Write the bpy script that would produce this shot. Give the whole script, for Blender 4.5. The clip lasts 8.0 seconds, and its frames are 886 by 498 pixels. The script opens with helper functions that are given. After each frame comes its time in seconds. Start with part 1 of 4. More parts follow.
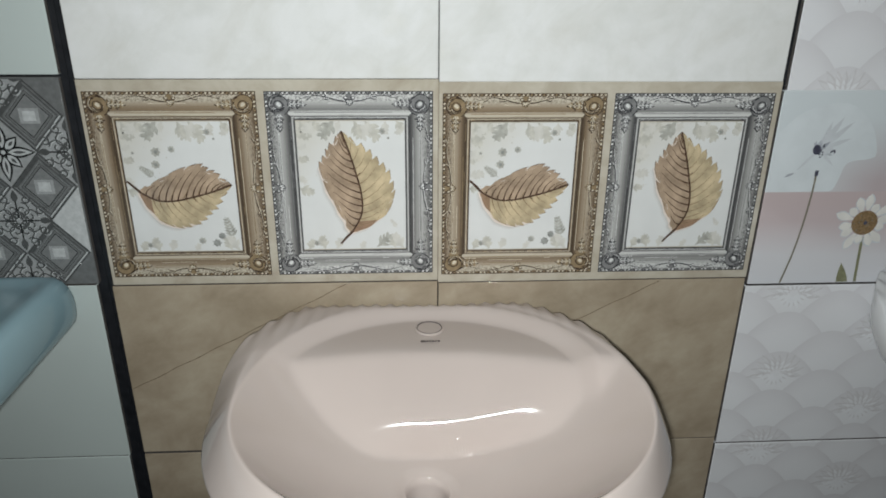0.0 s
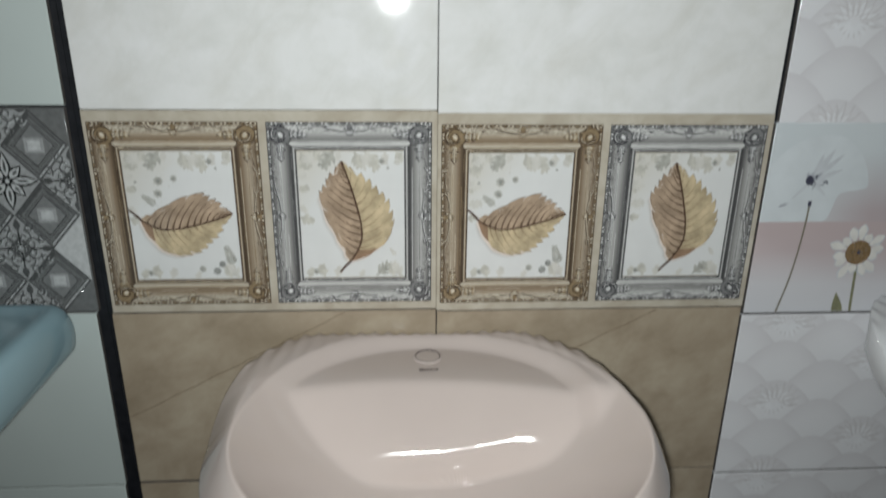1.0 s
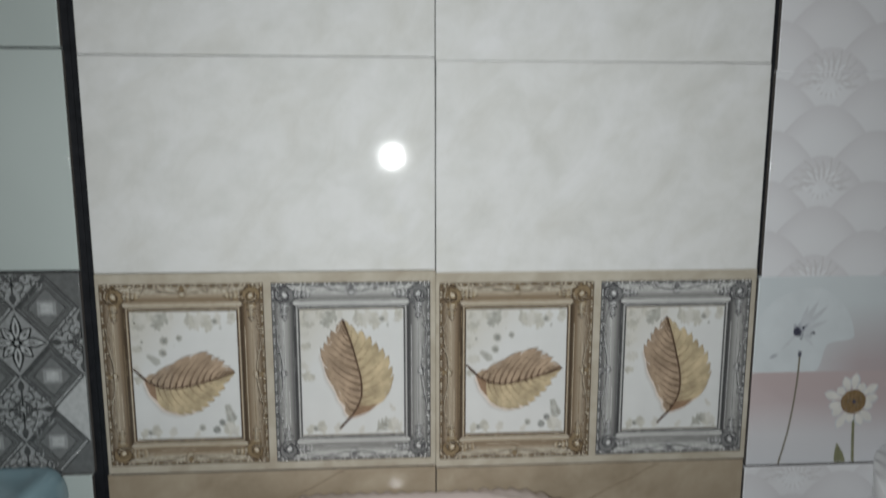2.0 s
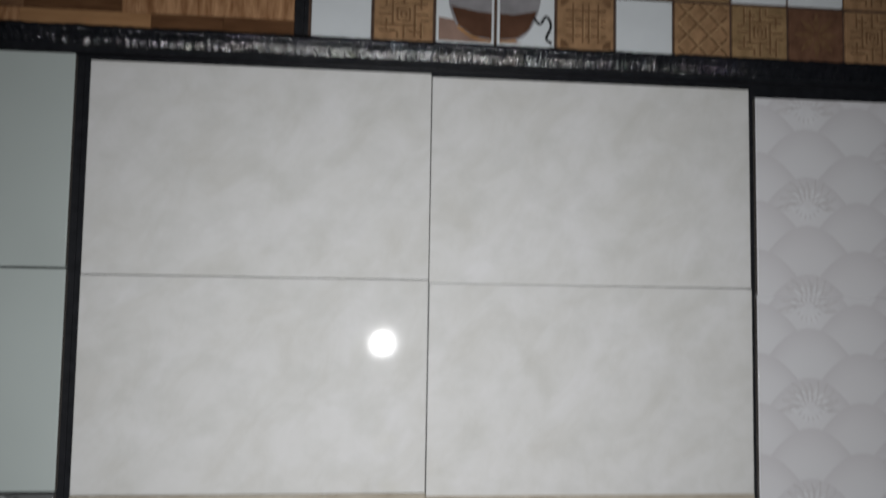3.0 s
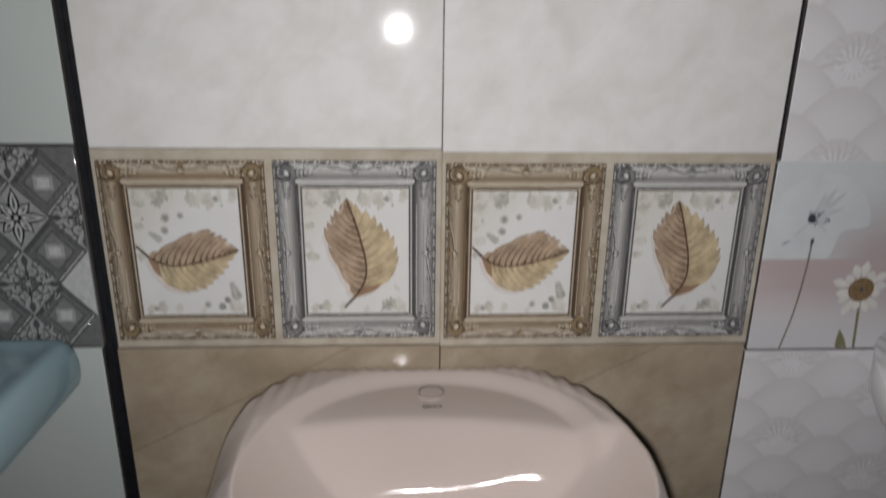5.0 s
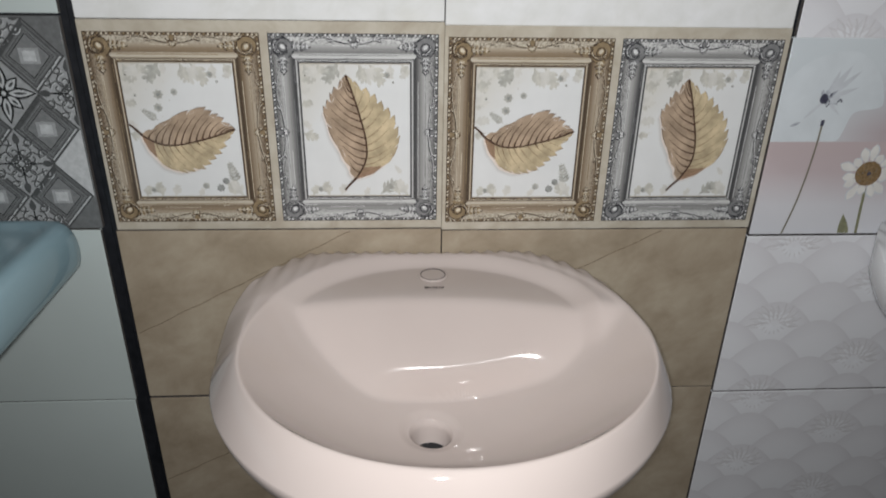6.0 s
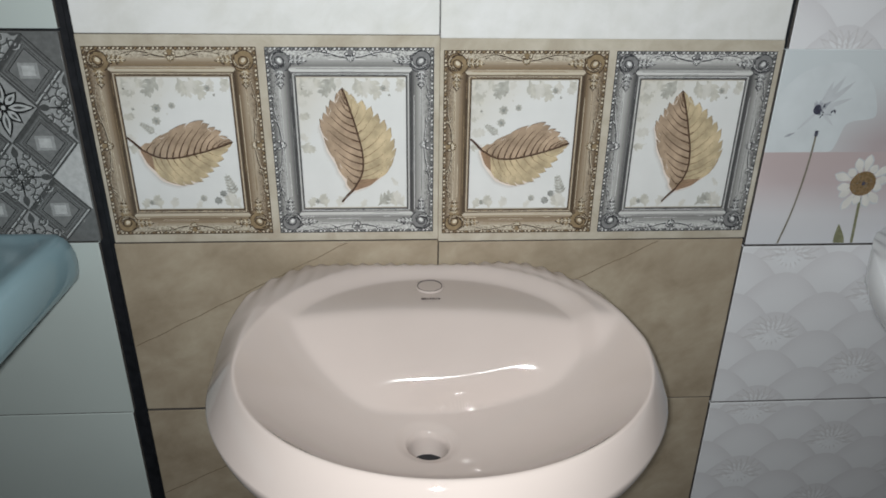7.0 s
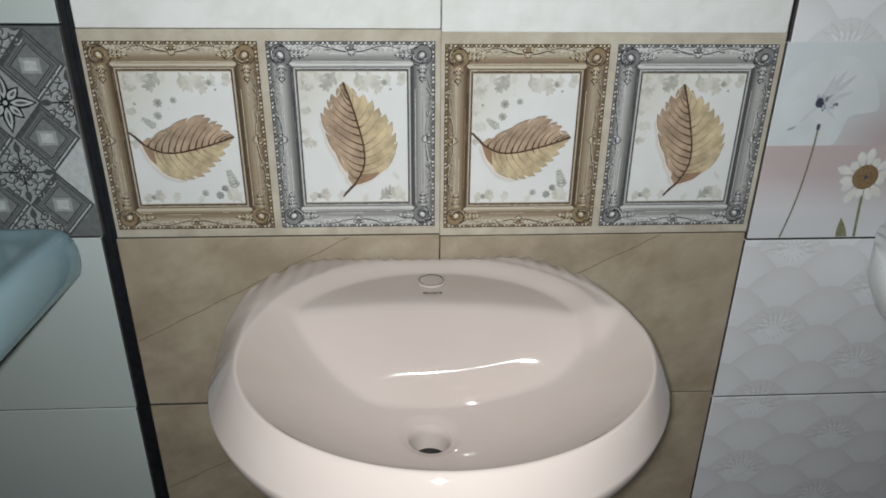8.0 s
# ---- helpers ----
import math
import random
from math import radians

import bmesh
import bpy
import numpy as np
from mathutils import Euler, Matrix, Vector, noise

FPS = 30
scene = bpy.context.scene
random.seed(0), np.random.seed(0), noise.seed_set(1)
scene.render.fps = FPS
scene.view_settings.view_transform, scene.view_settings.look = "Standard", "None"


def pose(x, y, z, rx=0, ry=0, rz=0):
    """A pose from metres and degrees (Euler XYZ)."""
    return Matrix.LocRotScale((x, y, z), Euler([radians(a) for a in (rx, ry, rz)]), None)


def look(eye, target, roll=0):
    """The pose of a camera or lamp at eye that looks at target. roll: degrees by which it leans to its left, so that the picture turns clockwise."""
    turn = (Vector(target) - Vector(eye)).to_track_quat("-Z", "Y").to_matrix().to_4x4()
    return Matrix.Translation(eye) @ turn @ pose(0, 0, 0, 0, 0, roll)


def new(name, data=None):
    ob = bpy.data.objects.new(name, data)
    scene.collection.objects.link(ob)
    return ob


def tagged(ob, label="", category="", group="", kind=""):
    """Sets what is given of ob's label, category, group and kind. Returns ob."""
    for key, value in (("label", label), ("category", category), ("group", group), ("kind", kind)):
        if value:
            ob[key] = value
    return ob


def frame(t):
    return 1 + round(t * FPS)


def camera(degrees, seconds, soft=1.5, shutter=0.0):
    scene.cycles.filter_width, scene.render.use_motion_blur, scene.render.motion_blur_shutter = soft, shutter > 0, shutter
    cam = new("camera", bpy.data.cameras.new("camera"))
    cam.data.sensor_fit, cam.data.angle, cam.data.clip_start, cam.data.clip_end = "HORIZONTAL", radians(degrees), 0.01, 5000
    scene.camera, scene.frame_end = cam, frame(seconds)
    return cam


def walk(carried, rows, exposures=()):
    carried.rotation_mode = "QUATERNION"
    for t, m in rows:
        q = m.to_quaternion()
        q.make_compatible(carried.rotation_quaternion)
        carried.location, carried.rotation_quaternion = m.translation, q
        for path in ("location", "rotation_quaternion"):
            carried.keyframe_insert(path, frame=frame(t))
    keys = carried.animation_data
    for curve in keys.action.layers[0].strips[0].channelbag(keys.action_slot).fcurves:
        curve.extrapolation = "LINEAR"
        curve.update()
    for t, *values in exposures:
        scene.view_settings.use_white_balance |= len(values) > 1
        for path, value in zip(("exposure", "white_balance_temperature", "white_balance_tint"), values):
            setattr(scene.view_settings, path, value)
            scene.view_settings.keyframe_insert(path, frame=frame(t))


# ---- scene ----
import functools

cam = camera(65.0, 8.0, soft=1.8, shutter=0.7)
PATH = [
    (0, (-0.041, -0.795, 1.373), (0.068, 1.049, 0.607), 0.5),
    (0.5, (-0.036, -0.797, 1.376), (0.063, 1.05, 0.616), 0.4),
    (1, (-0.043, -0.802, 1.376), (0.075, 1.072, 0.686), 0.7),
    (1.5, (-0.039, -0.806, 1.395), (0.085, 1.135, 0.931), 0.3),
    (1.7, (-0.041, -0.814, 1.393), (0.087, 1.143, 1.001), 0.1),
    (2.8, (-0.051, -0.826, 1.476), (0.103, 1.168, 1.48), 0.5),
    (3, (-0.051, -0.826, 1.482), (0.11, 1.164, 1.612), 0.9),
    (3.2, (-0.047, -0.825, 1.481), (0.106, 1.162, 1.646), 0.8),
    (3.5, (-0.045, -0.824, 1.472), (0.103, 1.168, 1.562), 0.5),
    (4, (-0.048, -0.812, 1.45), (0.095, 1.181, 1.36), 0.7),
    (4.5, (-0.051, -0.801, 1.417), (0.085, 1.152, 1.009), 1.0),
    (5, (-0.044, -0.799, 1.399), (0.065, 1.092, 0.758), 0.8),
    (5.2, (-0.053, -0.797, 1.397), (0.076, 1.064, 0.674), 0.9),
    (6.3, (-0.048, -0.806, 1.35), (0.065, 0.99, 0.477), 1.0),
    (6.5, (-0.046, -0.807, 1.356), (0.067, 1.011, 0.531), 0.8),
    (7, (-0.045, -0.807, 1.357), (0.07, 1.007, 0.524), 0.8),
    (7.5, (-0.043, -0.809, 1.355), (0.081, 1.003, 0.518), 0.7),
    (8, (-0.044, -0.809, 1.353), (0.064, 1.004, 0.514), 0.6),
]
EXPOSURES = [
    (0.0, 0.58, 6500, 9), (0.7, 0.53, 6500, 9), (1.0, 0.45, 6500, 9), (1.5, 0.28, 6500, 9), (3.0, 0.17, 6600, 15), (4.0, 0.06, 6600, 15), (4.5, 0.02, 6700, 17),
    (5.0, 0.17, 6800, 18), (6.5, 0.58, 6500, 12), (8.0, 0.57, 6500, 10),
]
walk(cam, [(t, look(eye, target, roll)) for t, eye, target, roll in PATH], EXPOSURES)

# ---------------------------------------------------------------- light
world = bpy.data.worlds.new("night")
world.use_nodes = True
world.node_tree.nodes["Background"].inputs[0].default_value = (0.75, 0.85, 1.0, 1)
world.node_tree.nodes["Background"].inputs[1].default_value = 0.004
scene.world = world

torch = bpy.data.lights.new("torch", "SPOT")
torch.energy = 18
torch.color = (0.955, 1.0, 1.0)
torch.shadow_soft_size = 0.014
torch.spot_size = radians(178)
torch.spot_blend = 1.0
torch_lamp = new("torch", torch)
torch_lamp.matrix_world = look((-0.056, -0.820, 1.366), (0.13, 0.0, 1.22))


# ---------------------------------------------------------------- node helpers
class Val:
    """A shader value with arithmetic."""

    def __init__(self, tree, sock):
        self.tree, self.sock = tree, sock

    def op(self, kind, *others):
        n = self.tree.nodes.new("ShaderNodeMath")
        n.operation = kind
        for i, v in enumerate((self, *others)):
            if isinstance(v, Val):
                self.tree.links.new(v.sock, n.inputs[i])
            else:
                n.inputs[i].default_value = v
        return Val(self.tree, n.outputs[0])

    def __add__(self, o):
        return self.op("ADD", o)

    def __sub__(self, o):
        return self.op("SUBTRACT", o)

    def __mul__(self, o):
        return self.op("MULTIPLY", o)

    def __truediv__(self, o):
        return self.op("DIVIDE", o)


class Mat:
    """A principled material under construction."""

    def __init__(self, name, rough=0.2, spec=0.5, coat=0.0, metal=0.0):
        self.m = bpy.data.materials.new(name)
        self.m.use_nodes = True
        self.t = self.m.node_tree
        self.b = self.t.nodes["Principled BSDF"]
        self.b.inputs["Roughness"].default_value = rough
        self.b.inputs["Specular IOR Level"].default_value = spec
        self.b.inputs["Coat Weight"].default_value = coat
        self.b.inputs["Coat Roughness"].default_value = 0.03
        self.b.inputs["Metallic"].default_value = metal
        self.tc = self.t.nodes.new("ShaderNodeTexCoord")

    def coord(self, scale=(1, 1, 1), turn=0.0, shift=None, uv=False):
        mp = self.t.nodes.new("ShaderNodeMapping")
        mp.vector_type = "TEXTURE" if turn else "POINT"
        mp.inputs["Scale"].default_value = tuple(1 / c for c in scale) if turn else scale
        mp.inputs["Rotation"].default_value = (0, radians(turn), 0)
        self.t.links.new(self.tc.outputs["UV" if uv else "Object"], mp.inputs["Vector"])
        if shift:
            info = self.t.nodes.new("ShaderNodeObjectInfo")
            mul = self.t.nodes.new("ShaderNodeMath")
            mul.operation = "MULTIPLY"
            mul.inputs[1].default_value = shift
            self.t.links.new(info.outputs["Random"], mul.inputs[0])
            self.t.links.new(mul.outputs[0], mp.inputs["Location"])
        return mp.outputs[0]

    def noise(self, scale, detail=4, vec=None, rough=0.55, warp=0.0):
        n = self.t.nodes.new("ShaderNodeTexNoise")
        n.inputs["Scale"].default_value = scale
        n.inputs["Detail"].default_value = detail
        n.inputs["Roughness"].default_value = rough
        n.inputs["Distortion"].default_value = warp
        self.t.links.new(vec or self.tc.outputs["Object"], n.inputs["Vector"])
        return Val(self.t, n.outputs["Fac"])

    def xyz(self, uv=False):
        n = self.t.nodes.new("ShaderNodeSeparateXYZ")
        self.t.links.new(self.tc.outputs["UV" if uv else "Object"], n.inputs[0])
        return [Val(self.t, o) for o in n.outputs]

    def ramp(self, fac, stops):
        n = self.t.nodes.new("ShaderNodeValToRGB")
        els = n.color_ramp.elements
        while len(els) < len(stops):
            els.new(0.5)
        for e, (p, c) in zip(els, stops):
            e.position, e.color = p, (*c, 1)
        self.t.links.new(fac.sock, n.inputs[0])
        return n.outputs[0]

    def mix(self, fac, a, b, kind="MIX"):
        n = self.t.nodes.new("ShaderNodeMix")
        n.data_type, n.blend_type = "RGBA", kind
        for i, v in ((0, fac), (6, a), (7, b)):
            if isinstance(v, Val):
                self.t.links.new(v.sock, n.inputs[i])
            elif isinstance(v, (int, float)):
                n.inputs[i].default_value = v
            elif isinstance(v, tuple):
                n.inputs[i].default_value = (*v, 1)
            else:
                self.t.links.new(v, n.inputs[i])
        return n.outputs[2]

    def color(self, sock):
        if isinstance(sock, tuple):
            self.b.inputs["Base Color"].default_value = (*sock, 1)
        else:
            self.t.links.new(sock, self.b.inputs["Base Color"])
        return self

    def rough(self, val):
        self.t.links.new(val.sock, self.b.inputs["Roughness"])
        return self

    def bump(self, val, strength=0.1, dist=0.001):
        n = self.t.nodes.new("ShaderNodeBump")
        n.inputs["Strength"].default_value = strength
        n.inputs["Distance"].default_value = dist
        self.t.links.new(val.sock, n.inputs["Height"])
        self.t.links.new(n.outputs[0], self.b.inputs["Normal"])
        return self


GLAZE = dict(rough=0.05, spec=0.5)


def glaze_wave(mt):
    """The faint waviness of fired glaze."""
    return mt.bump(mt.noise(28, 2), 0.05, 0.001)


def printed(name, col, vary=0.25, scale=160, dark=None):
    """Ink under glaze, with a mottled tone."""
    mt = Mat(name, **GLAZE)
    n = mt.noise(scale, 5)
    lo = dark or tuple(c * (1 - vary) for c in col)
    hi = tuple(min(1, c * (1 + vary * 0.6)) for c in col)
    mt.color(mt.ramp(n, [(0.3, lo), (0.7, hi)]))
    return mt.m


# ---------------------------------------------------------------- materials
def make_marble():
    mt = Mat("white_marble_glaze", **GLAZE)
    v = mt.coord((12, 12, 21), -48, 30)
    a = mt.noise(1.0, 6, v, 0.62, 0.5)
    c = mt.ramp(a, [(0.28, (0.665, 0.66, 0.63)), (0.5, (0.735, 0.735, 0.72)), (0.72, (0.785, 0.785, 0.785))])
    c = mt.mix(mt.noise(9, 3, mt.coord((1, 1, 1), 0, 17)).op("SUBTRACT", 0.66).op("MULTIPLY", 1.8).op("MAXIMUM", 0.0), c, (0.60, 0.58, 0.46))
    c = mt.mix(((mt.noise(24, 5, mt.coord((1, 1, 1.3), 0, 21), 0.6) - 0.45) * 1.6).op("MAXIMUM", 0.0).op("MINIMUM", 0.4), c, (0.60, 0.605, 0.575))
    mt.color(c)
    return glaze_wave(mt).m


def make_beige():
    mt = Mat("beige_stone_glaze", **GLAZE)
    v = mt.coord((1, 1, 1.5), -30, 12)
    a = mt.noise(13, 7, v, 0.62, 0.25)
    c = mt.ramp(a, [(0.28, (0.27, 0.215, 0.15)), (0.5, (0.37, 0.305, 0.225)), (0.72, (0.46, 0.395, 0.30))])
    c = mt.mix(mt.noise(70, 4).op("MULTIPLY", 0.22), c, (0.30, 0.24, 0.17))
    mt.color(c)
    return glaze_wave(mt).m


def make_plain_white():
    mt = Mat("pale_green_white_glaze", **GLAZE)
    a = mt.noise(3, 3, mt.coord((1, 1, 1), 0, 9))
    mt.color(mt.ramp(a, [(0.3, (0.485, 0.54, 0.52)), (0.7, (0.54, 0.60, 0.58))]))
    return glaze_wave(mt).m


def make_scale_pattern():
    mt = Mat("pale_fan_scale_glaze", **GLAZE)
    x, _, z = mt.xyz()
    step, wide = 0.0305, 0.1333
    zz = (z - 0.025) / step + 40.0
    hills = []
    for k in (0, 1):
        u = ((x + 0.134) / wide + (10.5 + 0.5 * k)).op("FRACT") * 2.0 - 1.0
        g = u.op("ABSOLUTE").op("POWER", 2.0) * 1.8
        e = ((zz + g - float(k)) * 0.5).op("CEIL") * 2.0 + float(k)
        hills.append((e, e - g - zz))
    (e0, d0), (e1, d1) = hills
    front = e0.op("LESS_THAN", e1)
    best = front * d0 + (front * -1.0 + 1.0) * d1
    cloud = mt.noise(14, 4, mt.coord((1, 1, 1), 0, 20))
    f = best + cloud * 0.5 - 0.25
    c = mt.ramp(f * 0.7, [(0.0, (0.66, 0.655, 0.675)), (0.22, (0.695, 0.695, 0.715)), (0.6, (0.745, 0.75, 0.77)), (1.0, (0.765, 0.775, 0.795))])
    c = mt.mix(mt.noise(7, 2, mt.coord((1, 1, 1), 0, 44)) * 0.35, c, (0.66, 0.62, 0.63))
    mt.color(c)
    return glaze_wave(mt).m


def make_flower_ground():
    mt = Mat("flower_tile_ground", **GLAZE)
    x, _, z = mt.xyz()
    n = mt.noise(6, 3)
    lower = z.op("LESS_THAN", 0.0005)
    band = mt.ramp((z + n * 0.02) * 8.0 + 1.0, [(0.0, (0.66, 0.67, 0.70)), (0.42, (0.63, 0.62, 0.64)), (0.78, (0.53, 0.445, 0.45)), (0.98, (0.52, 0.43, 0.43))])
    side = (x * 10.0 + 1.6).op("MAXIMUM", 0.0).op("MINIMUM", 1.0)
    fade = (z * -13.0 + n * 0.5 + 0.95).op("MAXIMUM", 0.0).op("MINIMUM", 1.0)
    upper = mt.mix(side * fade, mt.ramp(n, [(0.3, (0.60, 0.645, 0.665)), (0.7, (0.66, 0.70, 0.715))]), (0.49, 0.42, 0.43))
    mt.color(mt.mix(lower, upper, band))
    return glaze_wave(mt).m


def make_cream():
    mt = Mat("cream_border_glaze", **GLAZE)
    a = mt.noise(30, 5, mt.coord((1, 1, 1), 0, 9), 0.6, 0.5)
    mt.color(mt.ramp(a, [(0.3, (0.40, 0.35, 0.275)), (0.55, (0.49, 0.445, 0.365)), (0.75, (0.56, 0.52, 0.44))]))
    return glaze_wave(mt).m


def moulding(name, stops):
    """Printed picture-frame moulding; the second UV axis runs from the outer to the inner edge."""
    mt = Mat(name, **GLAZE)
    u, v, _ = mt.xyz(True)
    n = mt.noise(26, 4, mt.coord((14, 1, 1), 0, None, True))
    n2 = mt.noise(300, 3)
    c = mt.ramp(v + n * 0.10 - 0.05, stops)
    c = mt.mix(n2 * 0.35, c, (0.2, 0.17, 0.13), "SOFT_LIGHT")
    band = (v - 0.24).op("ABSOLUTE") * -6.0 + 1.25
    carved = ((mt.noise(420, 3, None, 0.6, 1.5) - 0.47) * 6.0).op("MAXIMUM", 0.0).op("MINIMUM", 1.0)
    c = mt.mix(carved * band.op("MAXIMUM", 0.0).op("MINIMUM", 1.0) * 0.8, c, stops[0][1])
    mt.color(c)
    return mt.m


def gold_stops(kind, hi, mid, lo):
    def mixed(a, b, k):
        return tuple(p + (q - p) * k for p, q in zip(a, b))

    if kind == "h":
        return [(0.0, lo), (0.09, mid), (0.14, hi), (0.30, hi), (0.40, mixed(mid, hi, 0.55)), (0.52, mixed(mid, hi, 0.15)), (0.66, mixed(mid, lo, 0.2)), (0.74, mixed(mid, hi, 0.7)), (0.82, hi), (0.88, mixed(mid, hi, 0.4)), (0.95, lo), (1.0, mid)]
    return [(0.0, lo), (0.10, mid), (0.15, mixed(mid, lo, 0.4)), (0.24, mixed(mid, hi, 0.25)), (0.42, mixed(mid, hi, 0.5)), (0.56, mixed(mid, hi, 0.25)), (0.68, mixed(mid, lo, 0.25)), (0.78, mixed(mid, lo, 0.75)), (0.86, lo), (0.92, mixed(mid, hi, 0.2)), (0.96, mid), (1.0, lo)]


GOLD = ((0.58, 0.525, 0.43), (0.265, 0.200, 0.137), (0.072, 0.052, 0.037))
SILVER = ((0.64, 0.64, 0.625), (0.285, 0.285, 0.278), (0.062, 0.062, 0.066))

M_MARBLE, M_BEIGE, M_WHITE, M_SCALE, M_FLOWER, M_CREAM = make_marble(), make_beige(), make_plain_white(), make_scale_pattern(), make_flower_ground(), make_cream()
M_FRAME = {
    "gold": [moulding("gold_rail_print", gold_stops("h", *GOLD)), moulding("gold_stile_print", gold_stops("v", *GOLD)), printed("gold_highlight_ink", (0.62, 0.55, 0.43)), printed("gold_line_ink", (0.065, 0.045, 0.032)), printed("gold_mid_ink", (0.27, 0.20, 0.12))],
    "silver": [moulding("silver_rail_print", gold_stops("h", *SILVER)), moulding("silver_stile_print", gold_stops("v", *SILVER)), printed("silver_highlight_ink", (0.66, 0.66, 0.65)), printed("silver_line_ink", (0.045, 0.045, 0.05)), printed("silver_mid_ink", (0.22, 0.22, 0.22))],
}


def make_paper():
    """White picture ground, warmer towards its upper corner."""
    mt = Mat("picture_white_ink", **GLAZE)
    x, _, z = mt.xyz()
    n = mt.noise(35, 4)
    warm = ((z - x) * 9.0 + n * 0.9 - 0.85).op("MAXIMUM", 0.0).op("MINIMUM", 0.8)
    mt.color(mt.mix(warm, mt.ramp(n, [(0.3, (0.675, 0.68, 0.67)), (0.7, (0.71, 0.715, 0.705))]), (0.57, 0.54, 0.47)))
    return mt.m


M_PAPER = make_paper()
M_FAINT = printed("faint_leaf_ink", (0.43, 0.425, 0.385), 0.3, 120)
M_FAINTD = printed("grey_bloom_ink", (0.30, 0.305, 0.29), 0.35, 200)
M_FAINT3 = printed("pale_foliage_ink", (0.615, 0.60, 0.555), 0.12, 70)
M_FAINT2 = printed("faint_bloom_ink", (0.55, 0.535, 0.48), 0.25, 90)
M_LEAF_A = printed("leaf_pink_brown_ink", (0.42, 0.315, 0.225), 0.42, 50)
M_LEAF_B = printed("leaf_ochre_ink", (0.54, 0.44, 0.285), 0.36, 50)
M_LEAF_C = printed("leaf_base_brown_ink", (0.32, 0.21, 0.14), 0.3, 60)
M_VEIN = printed("leaf_vein_ink", (0.085, 0.05, 0.035), 0.3, 200)
M_VEIN2 = printed("leaf_fine_vein_ink", (0.27, 0.185, 0.11), 0.3, 200)
M_SHADE = printed("leaf_soft_shadow_ink", (0.60, 0.585, 0.565), 0.08, 90)
M_SHADE2 = printed("leaf_outer_shadow_ink", (0.665, 0.655, 0.64), 0.05, 90)
M_GLOWLINE = printed("leaf_edge_ink", (0.74, 0.65, 0.58), 0.08, 90)
M_STONEVEIN = printed("stone_vein_ink", (0.22, 0.165, 0.11), 0.3, 90)
GREYS = [printed("grey_ink_" + n, (v, v * 1.03, v * 1.03), 0.18, 140) for n, v in (("black", 0.02), ("dark", 0.085), ("slate", 0.15), ("mid", 0.20), ("light", 0.33), ("pale", 0.50))]
M_PETAL_W = printed("white_petal_ink", (0.74, 0.72, 0.68), 0.12, 60)
M_PETAL_B = printed("blue_white_petal_ink", (0.65, 0.69, 0.71), 0.06, 30)
M_PETAL_S = printed("petal_shade_ink", (0.57, 0.595, 0.62), 0.10, 40)
M_STAMEN = printed("dark_stamen_ink", (0.07, 0.07, 0.10), 0.4, 200)
M_STAMEN2 = printed("soft_stamen_ink", (0.40, 0.42, 0.46), 0.25, 120)
M_DISC = printed("daisy_disc_ink", (0.25, 0.165, 0.085), 0.45, 420)
M_STEM = printed("stem_ink", (0.21, 0.19, 0.145), 0.3, 120)
M_STEMG = printed("green_stem_ink", (0.22, 0.22, 0.13), 0.3, 120)
M_FAN = printed("fan_petal_ink", (0.63, 0.615, 0.625), 0.08, 90)
M_FANMID = printed("fan_petal_mid_ink", (0.69, 0.685, 0.70), 0.06, 90)
M_FANHI = printed("fan_petal_light_ink", (0.765, 0.77, 0.79), 0.05, 90)


def make_black(name, rough, bump, scale=(1, 1, 1)):
    mt = Mat(name, rough=rough)
    v = mt.coord(scale)
    n = mt.noise(90, 4, v)
    mt.color(mt.ramp(n, [(0.3, (0.006, 0.007, 0.009)), (0.75, (0.017, 0.018, 0.022))]))
    mt.bump(mt.noise(60, 5, v, 0.6), bump, 0.003)
    return mt.m


M_BLACK = make_black("black_board_paint", 0.42, 0.25)
M_TAPE = make_black("wrinkled_black_tape", 0.12, 0.7, (2.6, 1, 0.7))


def ceramic(name, col, tint):
    mt = Mat(name, rough=0.05, spec=0.42, coat=0.0)
    n = mt.noise(5, 3)
    mt.color(mt.ramp(n, [(0.3, tint), (0.7, col)]))
    mt.bump(mt.noise(30, 3), 0.05, 0.002)
    return mt.m


M_PINK = ceramic("pale_pink_ceramic", (0.575, 0.497, 0.46), (0.54, 0.463, 0.428))
M_BLUE = ceramic("light_blue_ceramic", (0.285, 0.42, 0.475), (0.255, 0.385, 0.44))
M_CHINA = ceramic("white_ceramic", (0.72, 0.73, 0.74), (0.68, 0.69, 0.70))
# near-black colour that paints the shade down a drain
M_DRAIN_SHADE = make_black("drain_shade_black", 0.6, 0.1)
# ink of the maker mark, also the painted shade round the tap blank
M_MARK_AND_GAP = printed("mark_ink_and_gap_shade", (0.12, 0.10, 0.10), 0.3, 200)


def make_wood(name, lo, hi, across=False):
    mt = Mat(name, rough=0.14)
    v = mt.coord((34, 1, 5) if across else (4, 1, 48), 0, 30)
    a = mt.noise(4, 5, v, 0.6, 0.6)
    mt.color(mt.ramp(a, [(0.3, lo), (0.7, hi)]))
    return mt.m


